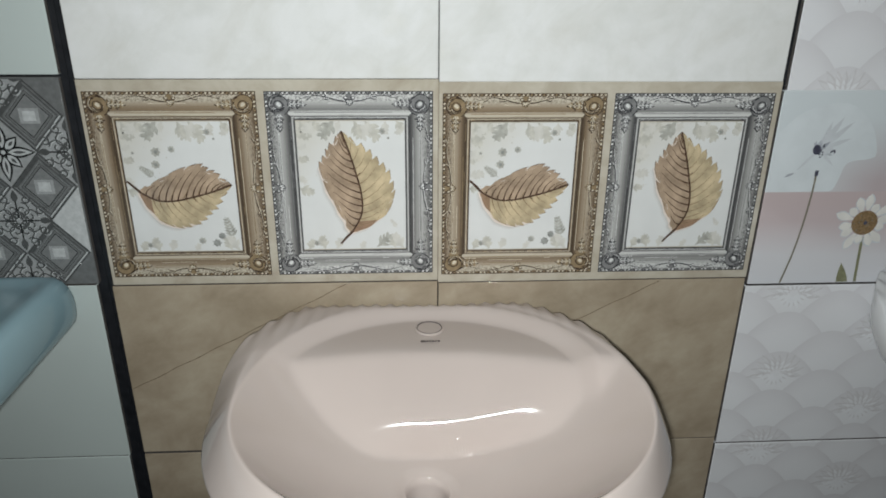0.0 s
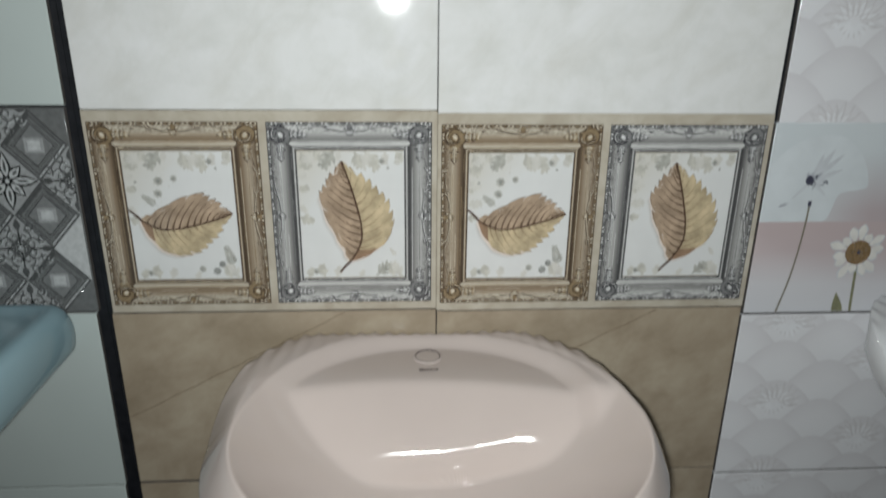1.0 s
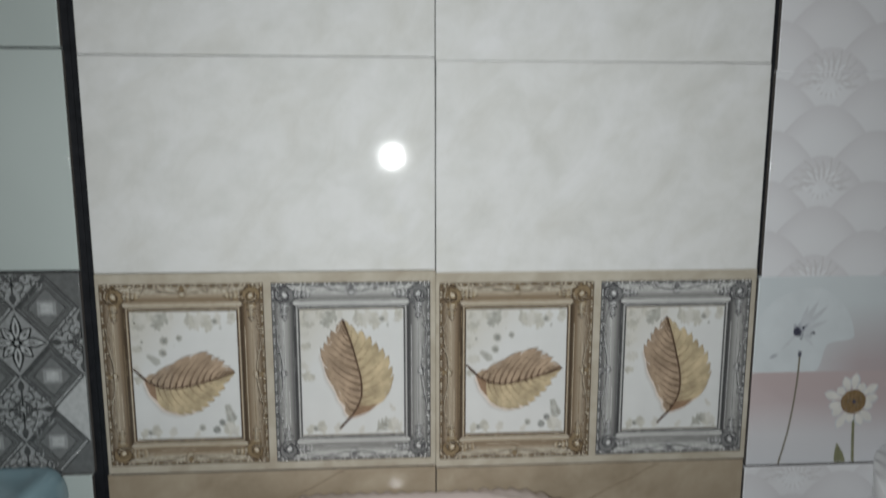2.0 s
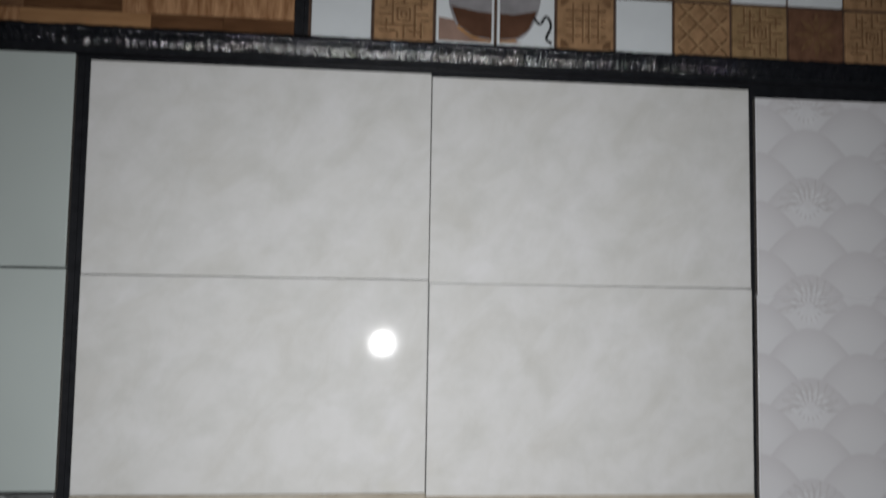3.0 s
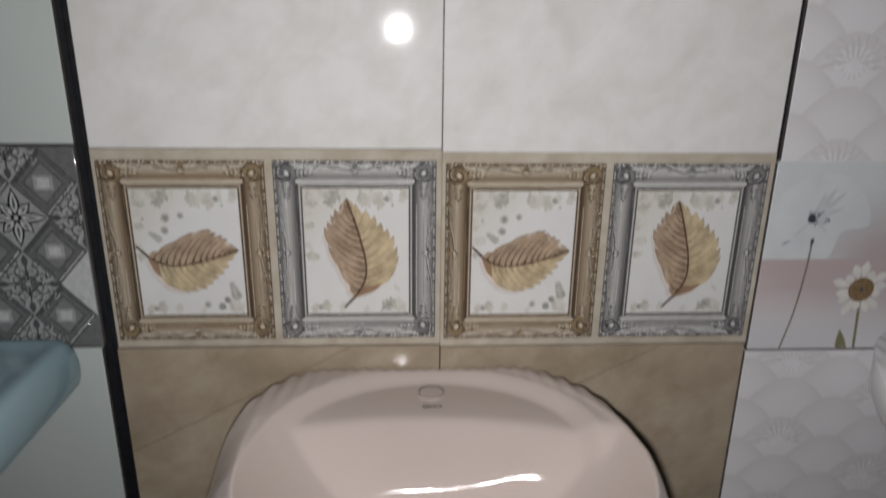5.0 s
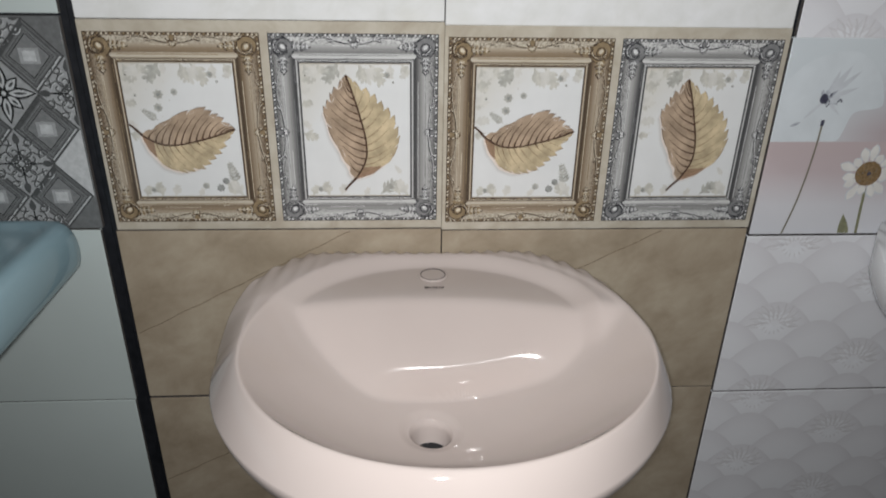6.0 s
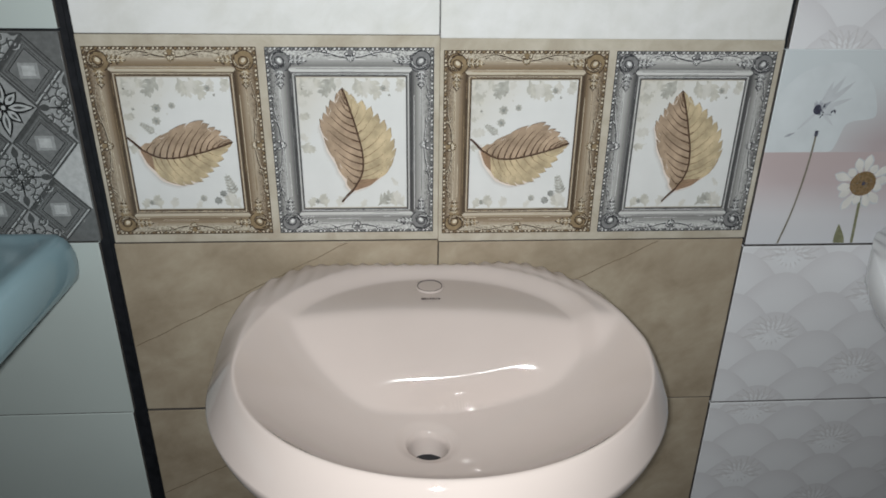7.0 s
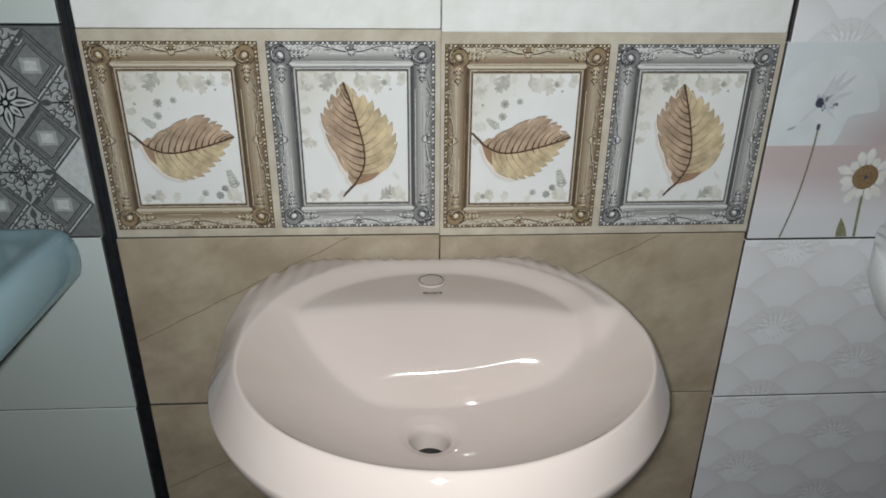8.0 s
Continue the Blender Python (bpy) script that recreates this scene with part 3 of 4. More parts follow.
def picture_print(parent, x, z, upright, seed):
    """The white picture ground with faint leaves and blooms round its edge."""
    rng = random.Random(seed)
    hw, hh = 0.0626, 0.0790
    pr = Print(half=(hw, hh), base=0.00008, step=0.00004)
    pr.poly([(-hw, -hh), (hw, -hh), (hw, hh), (-hw, hh)], 0, 0)

    def lobed(cx, cz, ang, r, mat, layer=2, wide=0.16):
        """A soft lobed leaf."""
        pr.petal(cx, cz, ang, 0, r, r * wide, mat, layer, 8, 1.1)
        for i in range(3):
            d = r * (0.22 + 0.24 * i)
            for tw in (-0.75, 0.75):
                pr.petal(cx + d * math.cos(ang), cz + d * math.sin(ang), ang + tw * rng.uniform(0.85, 1.15), 0, r * (0.46 - 0.08 * i) * rng.uniform(0.85, 1.15), r * wide * 0.55, mat, layer, 6, 1.2)

    def sprig(cx, cz, ang, r, mat, k=6):
        pr.ribbon([(cx, cz), (cx + r * math.cos(ang), cz + r * math.sin(ang))], 0.0006, mat, 3)
        for i in range(k):
            d = r * (0.15 + 0.80 * i / k)
            for tw in (-0.9, 0.9):
                pr.petal(cx + d * math.cos(ang), cz + d * math.sin(ang), ang + tw, 0, r * 0.32 * (1 - 0.6 * i / k), r * 0.055, mat, 3)

    def bloom(cx, cz, r, mat):
        for i in range(7):
            pr.petal(cx, cz, i * 0.9, 0.0, r, r * 0.36, mat, 3)
        pr.disc(cx, cz, r * 0.35, None, 4, 4)

    # pale foliage along the top
    for lx, ang, r, m in ((-0.058, -1.2, 0.026, 2), (-0.050, -0.6, 0.020, 2), (-0.042, -2.2, 0.022, 3), (-0.012, -1.9, 0.014, 3), (0.004, -1.2, 0.024, 2), (0.016, -1.0, 0.030, 2), (0.022, -2.0, 0.026, 3), (0.040, -1.6, 0.018, 3), (0.052, -1.0, 0.016, 2), (0.061, -2.0, 0.020, 3)):
        lobed(lx, hh + 0.001, ang, r, m)
    lobed(-0.018, hh + 0.003, -2.15, 0.030, 1, 3, 0.15)
    # down the west edge and along the bottom
    for i in range(5):
        lobed(-hw - 0.002, hh - 0.016 - 0.016 * i, rng.uniform(-0.9, 0.5), rng.uniform(0.012, 0.022), 3 if i % 2 else 2)
    for lx, ang, r, m in ((-0.056, 1.2, 0.016, 2), (-0.036, 1.8, 0.020, 2), (-0.022, 1.3, 0.017, 3), (0.006, 1.0, 0.013, 3), (0.050, 1.9, 0.020, 2), (0.060, 2.2, 0.026, 3)):
        lobed(lx, -hh - 0.001, ang, r, m)
    spots = [(0.036, 0.067, 0.0042), (0.043, 0.059, 0.0018), (-0.046, -0.071, 0.0040)]
    if upright:
        lobed(0.026, -0.078, 0.75, 0.026, 1, 3, 0.13)
        sprig(0.052, -0.052, 2.2, 0.014, 3)
    else:
        spots += [(0.033, -0.069, 0.0055), (0.016, -0.066, 0.0048), (0.040, -0.060, 0.0048), (-0.024, 0.044, 0.0060), (-0.006, 0.047, 0.0045), (-0.026, 0.029, 0.0056), (-0.050, 0.043, 0.0022)]
        sprig(0.054, -0.064, 1.85, 0.030, 1)
        sprig(-0.028, 0.014, 2.5, 0.022, 1)
    for sx, sz, r in spots:
        bloom(sx, sz, r, 4 if r > 0.0046 and sx > 0.03 else 1)
    for i in range(22):
        pr.disc(rng.uniform(-hw, -0.01), rng.uniform(-0.02, hh), rng.uniform(0.0004, 0.0012), None, 3, 1, 0, 7)
    ob = part("picture_print", pr.bm, [M_PAPER, M_FAINT, M_FAINT2, M_FAINT3, M_FAINTD], parent, "white picture ground with faint leaves and blooms")
    ob.location = (x, 0, z)


def framed_tile(parent, x, z, seed, tip=0.0, proud=0.0):
    t = tile(parent, x, z, M_CREAM, "decor_tile", tip=tip, proud=proud, label="decor tile printed with two framed leaves")
    for k, (cx, tone) in enumerate(((-0.1005, "gold"), (0.0985, "silver"))):
        picture_print(t, cx, -0.001, k == 1, seed)
        frame_print(t, cx, -0.001, tone)
        leaf_print(t, cx, -0.001, k == 1)
    return t


def beige_tile(parent, x, z, w, vein=True):
    t = tile(parent, x, z, M_BEIGE, w=w, h=0.2515)
    if vein:
        pr = Print(half=(TW / 2 - 0.001, TH / 2 - 0.001))
        pts = [(0.0885 - 0.0143 * i, 0.125 - 0.0074 * i + 0.0008 * math.sin(i * 1.7)) for i in range(22)]
        pr.ribbon(pts, 0.0012, 0, 0)
        part("vein_print", pr.bm, M_STONEVEIN, t, "fine brown stone vein")
    return t


def diamond_tile(parent, x, z):
    """Grey decor tile of bevelled diamonds between carved ornament."""
    t = tile(parent, x, z, GREYS[2], "decor_tile", label="grey decor tile with bevelled diamonds and carved ornament")
    hw, hh = TW / 2 - 0.0015, TH / 2 - 0.0015
    pr = Print(half=(hw, hh))
    d, e = 0.0412, 0.0372

    def dia(cx, cz, r):
        return [(cx + r * e / d, cz), (cx, cz + r), (cx - r * e / d, cz), (cx, cz - r)]

    for i in range(6):
        for j in (-2, -1, 0, 1, 2):
            cx, cz = TW / 2 - 0.002 - e - 2 * e * i, j * 2 * d
            # bevelled diamond
            if abs(j) < 2:
                pr.poly(dia(cx, cz, d * 0.985), 0, 1)
                for a, b, m in ((0.97, 0.92, 1), (0.92, 0.86, 4), (0.86, 0.80, 1), (0.80, 0.74, 2), (0.74, 0.71, 3), (0.71, 0.68, 1), (0.68, 0.60, 2), (0.60, 0.57, 0), (0.57, 0.40, 3)):
                    o, n = dia(cx, cz, d * a), dia(cx, cz, d * b)
                    for k in range(4):
                        q = (k + 1) % 4
                        tone = m
                        if m == 4:
                            tone = (2, 1, 3, 5)[k]
                        pr.poly([o[k], o[q], n[q], n[k]], tone, 2)
                pr.poly(dia(cx, cz, d * 0.40), 3, 3)
                s = d * 0.21
                for k in range(6):
                    w = s * (1.25 - 0.15 * k)
                    pr.poly([(cx - w, cz - w * 0.8), (cx + w, cz - w * 0.8), (cx + w, cz + w * 0.8), (cx - w, cz + w * 0.8)], 4 if k < 3 else 5, 4 + k)
            # ornament field
            ox, oz = cx + e, cz + d
            style = (i * 2 + j) % 3 if i else (0 if j == 1 else 3 + (j + 2) % 2)
            if i == 0:
                style = {1: 4, 0: 0, -1: 3, -2: 4, 2: 4}[j]
            pr.poly(dia(ox, oz, d * 0.985), {3: 5, 4: 2}.get(style, 4), 1)
            if style == 0 or style == 1:
                for q in range(4):
                    a0 = q * math.pi / 2
                    for sgn in (-1, 1):
                        for rr, off in ((0.0092, 0.36), (0.0066, 0.70), (0.0046, 0.16)):
                            mx = ox + d * off * math.cos(a0 + sgn * 0.42)
                            mz = oz + d * off * math.sin(a0 + sgn * 0.42)
                            pr.ribbon([(mx + rr * (1 - k / 15) * math.cos(a0 + sgn * k * 0.62), mz + rr * (1 - k / 15) * math.sin(a0 + sgn * k * 0.62)) for k in range(13)], 0.0019, 1, 3)
                            pr.ribbon([(mx + 0.0011 + rr * (1 - k / 15) * math.cos(a0 + sgn * k * 0.62), mz - 0.0010 + rr * (1 - k / 15) * math.sin(a0 + sgn * k * 0.62)) for k in range(13)], 0.0013, 5, 2)
                    pr.ribbon([(ox + d * 0.1 * math.cos(a0), oz + d * 0.1 * math.sin(a0)), (ox + d * 0.86 * math.cos(a0), oz + d * 0.86 * math.sin(a0))], 0.0018, 0, 3)
                    pr.petal(ox, oz, a0, d * 0.55, d * 0.92, 0.004, 1, 4)
            elif style == 2:
                for q in range(8):
                    a0 = q * math.pi / 4
                    pr.petal(ox, oz, a0, 0.002, d * (0.86 if q % 2 == 0 else 0.62), 0.0068, 0, 2)
                    pr.petal(ox, oz, a0, 0.005, d * (0.78 if q % 2 == 0 else 0.55), 0.0042, 5, 3)
                    pr.petal(ox, oz, a0, 0.010, d * (0.62 if q % 2 == 0 else 0.45), 0.0016, 1, 4)
                pr.disc(ox, oz, 0.0042, None, 0, 5)
                pr.disc(ox, oz, 0.0026, None, 5, 6)
    part("ornament_print", pr.bm, GREYS, t, "grey carved ornament and bevelled diamonds")


burst_mesh = {}


def burst(bz):
    """One feathery burst at the height bz on its tile."""
    pr = Print(half=(0.1, TH / 2 - 0.0015))
    rng = random.Random(3)
    for row, (n, r, w) in enumerate(((11, 0.040, 0.0040), (9, 0.029, 0.0036), (7, 0.019, 0.0030))):
        for k in range(n):
            a = math.pi * (-0.04 + 1.08 * k / (n - 1))
            far = r * (0.80 + 0.20 * abs(math.cos(a))) * rng.uniform(0.93, 1.07)
            pr.petal(0, bz - 0.010, a, far * 0.35, far, w, 0, 3 * row)
            pr.petal(0, bz - 0.010, a + 0.03, far * 0.42, far * 0.93, w * 0.62, 2 if row == 0 else 1, 3 * row + 1)
    for k in range(7):
        a = -math.pi * (0.10 + 0.80 * k / 6)
        pr.petal(0, bz - 0.010, a, 0.003, 0.023 * rng.uniform(0.85, 1.1), 0.0024, 1, 9)
        pr.petal(0, bz - 0.010, a + 0.22, 0.006, 0.019, 0.0012, 0, 8)
    return pr


def scale_tile(parent, x, z, flip=False):
    """Pale tile of overlapping fans with feathery bursts."""
    t = tile(parent, x, z, M_SCALE)
    for bx, bz in ((-0.134, 0.0), (-0.134, 0.122), (-0.134, -0.122), (-0.001, -0.061), (-0.001, 0.061), (0.132, 0.0), (0.132, 0.122), (0.132, -0.122)):
        if bz not in burst_mesh:
            pr = burst(bz)
            ob = part("burst_print", pr.bm, [M_FAN, M_FANHI, M_FANMID], t, "feathery pale burst")
            burst_mesh[bz] = ob.data
        else:
            ob = tagged(new("burst_print", burst_mesh[bz]), "feathery pale burst")
            ob.parent = t
        ob.location = (bx, 0, 0)
    return t


def flower_tile(parent, x, z):
    """Decor tile with a white poppy, a daisy and their stems."""
    t = tile(parent, x, z, M_FLOWER, "decor_tile", label="decor tile printed with a white poppy and a daisy")
    hw, hh = TW / 2 - 0.0015, TH / 2 - 0.0015
    pr = Print(half=(hw, hh))
    cx, cz = -0.143, 0.054
    # broad translucent petals of the poppy
    drop = [(-0.20, 0.001), (-0.135, 0.001), (-0.117, 0.002), (-0.111, 0.014), (-0.106, 0.034), (-0.095, 0.040), (-0.078, 0.042), (-0.07, 0.05), (-0.085, 0.085), (-0.12, 0.11), (-0.17, 0.10), (-0.2, 0.07)]
    pr.poly([tuple(p) for p in curve_pts(drop, 44)], 0, 0)
    for a, r, w in ((0.75, 0.050, 0.0035), (1.05, 0.046, 0.004), (1.3, 0.036, 0.003), (0.35, 0.04, 0.003), (-0.75, 0.030, 0.002), (-2.3, 0.034, 0.002)):
        pr.petal(cx, cz, a, 0.004, r, w, 1, 1)
    rng = random.Random(4)
    for k in range(30):
        a = rng.uniform(-0.5, 1.5)
        pr.petal(cx, cz, a, 0.002, rng.uniform(0.010, 0.024), 0.0022, 1 if k % 3 else 3, 3)
    for k in range(26):
        a = rng.uniform(-0.9, 2.2)
        pr.petal(cx - 0.003, cz, a, 0.0, rng.uniform(0.005, 0.012), 0.0017, 2 if k % 5 == 0 else 3, 4)
    pr.disc(cx - 0.003, cz, 0.0050, 0.0062, 2, 5)
    for k in range(14):
        pr.disc(cx + rng.uniform(0, 0.020), cz + rng.uniform(-0.010, 0.006), 0.0012, None, 2, 5, 0, 6)
    pr.petal(-0.180, 0.020, 0.4, 0, 0.014, 0.0016, 3, 3)
    # stems
    pr.ribbon(curve_pts([(-0.1400, 0.026), (-0.1405, -0.005), (-0.1435, -0.045), (-0.149, -0.085), (-0.159, -0.130)], 24), 0.0024, 5, 6)
    pr.ribbon([(-0.1400, 0.028), (-0.1402, 0.021)], 0.0044, 2, 7)
    mats = [M_PETAL_B, M_PETAL_S, M_STAMEN, M_STAMEN2, M_PETAL_W, M_STEM, M_STEMG, M_DISC, M_LEAF_B]
    part("poppy_print", pr.bm, mats, t, "white translucent poppy on a thin stem")
    # daisies
    for dx, dz, s in ((-0.064, -0.041, 1.0), (0.07, -0.02, 1.15), (0.135, -0.075, 0.8)):
        pr = Print(half=(hw, hh), base=0.0003)
        pr.ribbon(curve_pts([(dx + 0.003, dz - 0.020), (dx + 0.005, dz - 0.050), (dx + 0.008, dz - 0.090)], 12), 0.0038, 6, 3)
        pr.petal(dx - 0.008, -0.132, 1.80, -0.01, 0.037, 0.0075, 6, 3)
        for k in range(14):
            a = k * 2 * math.pi / 14 + 0.15 + 0.09 * math.sin(k * 3.1)
            ln = 0.040 * s * (0.88 + 0.16 * math.sin(k * 2.3))
            pr.petal(dx, dz, a, 0.008 * s, ln, 0.0066 * s, 1, 4, 8, 1.9)
            pr.petal(dx, dz + 0.0004, a + 0.02, 0.008 * s, ln * 0.97, 0.0053 * s, 4, 5, 8, 1.9)
        pr.disc(dx + 0.001, dz, 0.0170 * s, 0.0165 * s, 7, 6, 0, 20)
        for k in range(40):
            r, a = 0.0135 * s * math.sqrt(rng.random()), rng.uniform(0, 6.28)
            pr.disc(dx + r * math.cos(a), dz + r * math.sin(a), 0.0010 * s, None, 5 if k % 3 == 0 else 7, 7, 0, 6)
        pr.disc(dx + 0.002, dz, 0.0026 * s, None, 2, 8, 0, 10)
        part("daisy_print", pr.bm, mats, t, "white daisy with a brown disc and green stem")


def board(parent, x0, x1, z0, z1):
    part("backboard", boxed(x0, x1, 0.0085, 0.034, z0, z1), M_BLACK, parent, "black painted board")


# centre display
XC = 0.2003
centre = empty("display_panel", "tile display of white marble, framed leaf and beige stone tiles", "tile display", (0, 0, 0), "tile displays")
board(centre, -0.409, 0.4045, 0.24, 1.7565)
for k, sx in enumerate((-1, 1)):
    tile(centre, sx * XC - 0.0012 * k, 1.6238 - 0.0038 * k, M_MARBLE, w=0.3986, h=0.2500, proud=0.0005 * k)
    tile(centre, sx * XC - 0.0008 * k, 1.3743 - 0.0036 * k, M_MARBLE, w=0.3986, h=0.2480, tip=0.05 * k, proud=0.0005 + 0.0005 * k)
    framed_tile(centre, sx * XC - 0.0006 * k, 1.1250 - 0.0028 * k, 3 + k, proud=0.0005 * k)
    bw = 0.4015 - 0.0030 * k
    beige_tile(centre, sx * (bw / 2 + 0.0006), 0.8730 - 0.0027 * k, bw)
    beige_tile(centre, sx * (bw / 2 + 0.0006), 0.6182 - 0.0006 * k, bw)
    beige_tile(centre, sx * (bw / 2 + 0.0006), 0.3655, bw, False)

# display with plain pale tiles and the grey diamond row
west = empty("display_panel", "tile display of plain pale tiles with a grey diamond row", "tile display", (0, 0, 0), "tile displays")
XW = -0.4168 - TW / 2
board(west, XW - TW / 2 - 0.42, -0.4095, 0.24, 1.7565)
for c in range(2):
    xw = XW - c * (TW + 0.0015)
    for z, dx, h in ((1.6310, 0.0, TH), (1.3795, 0.001, TH), (0.8718, -0.004, 0.2575), (0.6170, -0.006, TH), (0.366, -0.006, TH)):
        tile(west, xw + dx, z, M_WHITE, h=h)
    diamond_tile(west, xw, 1.1275)

# display with pale fan tiles and the flower row
east = empty("display_panel", "tile display of pale fan-patterned tiles with a flower row", "tile display", (0, 0, 0), "tile displays")
XE = 0.4030 + TW / 2
board(east, 0.4048, XE + TW / 2 + 0.42, 0.24, 1.7565)
for c in range(2):
    xe = XE + c * (TW + 0.0015)
    for z, dx in ((1.6105, 0.0040), (1.3610, 0.0030), (0.8597, -0.001), (0.6080, -0.001), (0.357, -0.001)):
        scale_tile(east, xe + dx, z)
    flower_tile(east, xe, 1.1118)

# ---------------------------------------------------------------- ledge
def ledge():
    ob = empty("ledge_strip", "glossy wrinkled black taped ledge above the displays", "ledge", (0, 0, 1.7785))
    ob.matrix_basis = pose(0, 0, 1.7755, 0, 0.25, 0)
    bm = bmesh.new()
    n, m = 1100, 10
    rows = []
    side = [(0.002, 0.0115), (-0.003, 0.0112), (-0.0062, 0.0095), (-0.0070, 0.0068), (-0.0062, 0.0042), (-0.0040, 0.0015), (-0.0020, -0.0015), (-0.0006, -0.005), (0.0008, -0.009), (0.002, -0.0115)]
    for i in range(n + 1):
        x = -1.2 + 2.4 * i / n
        row = []
        for j, (y, z) in enumerate(side):
            w = 0.0012 * noise.noise((x * 170, j * 0.12, 0)) + 0.0010 * noise.noise((x * 30, j * 0.3, 4)) + 0.0004 * noise.noise((x * 420, j * 0.6, 9))
            row.append(bm.verts.new((x, y - w, z + 0.4 * w - 0.0015 * x)))
        rows.append(row)
    for a, b in zip(rows, rows[1:]):
        for j in range(m - 1):
            bm.faces.new((a[j], a[j + 1], b[j + 1], b[j]))
    part("tape_edge", bm, M_TAPE, ob, "wrinkled glossy black tape", True)
    part("ledge_board", boxed(-1.2, 1.2, 0.002, 0.0335, -0.0195, 0.012), M_BLACK, ob, "black painted ledge board")


ledge()

# ---------------------------------------------------------------- upper displays
upper_west = empty("display_panel", "tile display of printed wooden plank tiles in browns", "tile display", (0, 0, 0), "upper tile displays")
upper_west.matrix_basis = pose(-0.0079, 0, -0.0045, 0, 0.25, 0)
part("backboard", boxed(-1.2, -0.157, 0.0085, 0.034, 1.7895, 2.45), M_BLACK, upper_west, "black painted board")
rng = random.Random(21)
plank_mesh = {}
row, z = 0, 1.7905
while z < 2.40:
    h = (0.020, 0.034, 0.022, 0.030)[row % 4]
    x = -0.1675
    while x > -1.18:
        ln = rng.choice((0.11, 0.075, 0.16, 0.05, 0.20)) if row else (0.083, 0.148, 0.10, 0.17, 0.12, 0.2, 0.15, 0.2)[min(7, int((-0.1675 - x) * 9))]
        kind = rng.randrange(6) if row else (0, 1, 4, 1, 5, 1, 2, 3)[min(7, int((-0.1675 - x) * 9))]
        key = (ln, h, kind)
        if key in plank_mesh:
            ob = new("plank", plank_mesh[key])
        else:
            ob = link_mesh("plank", boxed(-ln / 2, ln / 2, 0, 0.0075, -h / 2, h / 2, 0.0004, 1), WOODS[kind])
            plank_mesh[key] = ob.data
        ob.parent = upper_west
        ob.location = (x - ln / 2, 0.001 * rng.random(), z + h / 2)
        x -= ln + 0.0003
    z += h + 0.0003
    row += 1

upper_east = empty("display_panel", "tile display of small brown and white mosaic squares", "tile display", (0, 0, 0), "upper tile displays")
upper_east.matrix_basis = pose(-0.0079, 0, -0.0045, 0, 0.25, 0)
part("backboard", boxed(-0.1565, 1.2, 0.0085, 0.034, 1.7895, 2.45), M_BLACK, upper_east, "black painted board")
part("grout", boxed(-0.151, 1.19, 0.0035, 0.0083, 1.7905, 2.44), M_GROUT, upper_east, "brown grout between mosaic squares")


def square_print(parent, style, s):
    pr = Print(half=(s, s), base=0.00015)
    if style == 0:  # key pattern
        for q in range(4):
            c, sn = (1, 0, -1, 0)[q], (0, 1, 0, -1)[q]
            def r(a, b):
                return (a * c - b * sn, a * sn + b * c)
            for loop in ([(0.24, -0.24), (0.24, 0.24)], [(0.42, -0.9), (0.42, 0.42)], [(0.0, 0.42), (0.0, 0.95)], [(0.42, 0.66), (0.95, 0.66)], [(0.66, 0.2), (0.66, 0.66)], [(0.66, -0.9), (0.66, -0.3)], [(0.1, 0.1), (0.1, -0.1)], [(0.24, 0.66), (0.24, 0.95)]):
                pr.ribbon([tuple(s * v for v in r(*p)) for p in loop], 0.0026, 0, 1)
                pr.ribbon([tuple(s * v + 0.0018 for v in r(*p)) for p in loop], 0.0012, 1, 0)
    elif style == 1:  # woven diagonals
        for k in range(-4, 5):
            o = k * 0.44 * s
            pr.ribbon([(-s + o, -s), (s + o, s)] if k % 2 else [(-s + o, s), (s + o, -s)], 0.0030, 0, 1)
            pr.ribbon([(-s + o + 0.003, -s), (s + o + 0.003, s)] if k % 2 else [(-s + o + 0.003, s), (s + o + 0.003, -s)], 0.0016, 1, 2)
    elif style == 2:  # dark star
        for k in range(8):
            pr.petal(0, 0, k * math.pi / 4, 0.004, s * 0.95, 0.004, 0, 0)
            pr.ribbon([(0.004, 0), (s * 0.8 * math.cos(k * math.pi / 4 + 0.4), s * 0.8 * math.sin(k * math.pi / 4 + 0.4))], 0.0009, 0, 1)
    elif style == 3:  # knot with rounded corners
        for sx in (-1, 1):
            for sz in (-1, 1):
                pr.disc(sx * s, sz * s, s * 0.34, None, 0, 0, 0, 16)
        for k in (-0.5, -0.12, 0.12, 0.5):
            pr.ribbon([(k * s, -0.8 * s), (k * s, 0.8 * s)], 0.0022, 0, 1)
            pr.ribbon([(-0.8 * s, k * s), (0.8 * s, k * s)], 0.0022, 0, 1)
            pr.ribbon([(k * s + 0.002, -0.6 * s), (k * s + 0.002, 0.3 * s)], 0.0012, 1, 2)
    part("pattern_print", pr.bm, [M_MOSLINE, M_MOSLITE], parent, "carved lattice pattern")


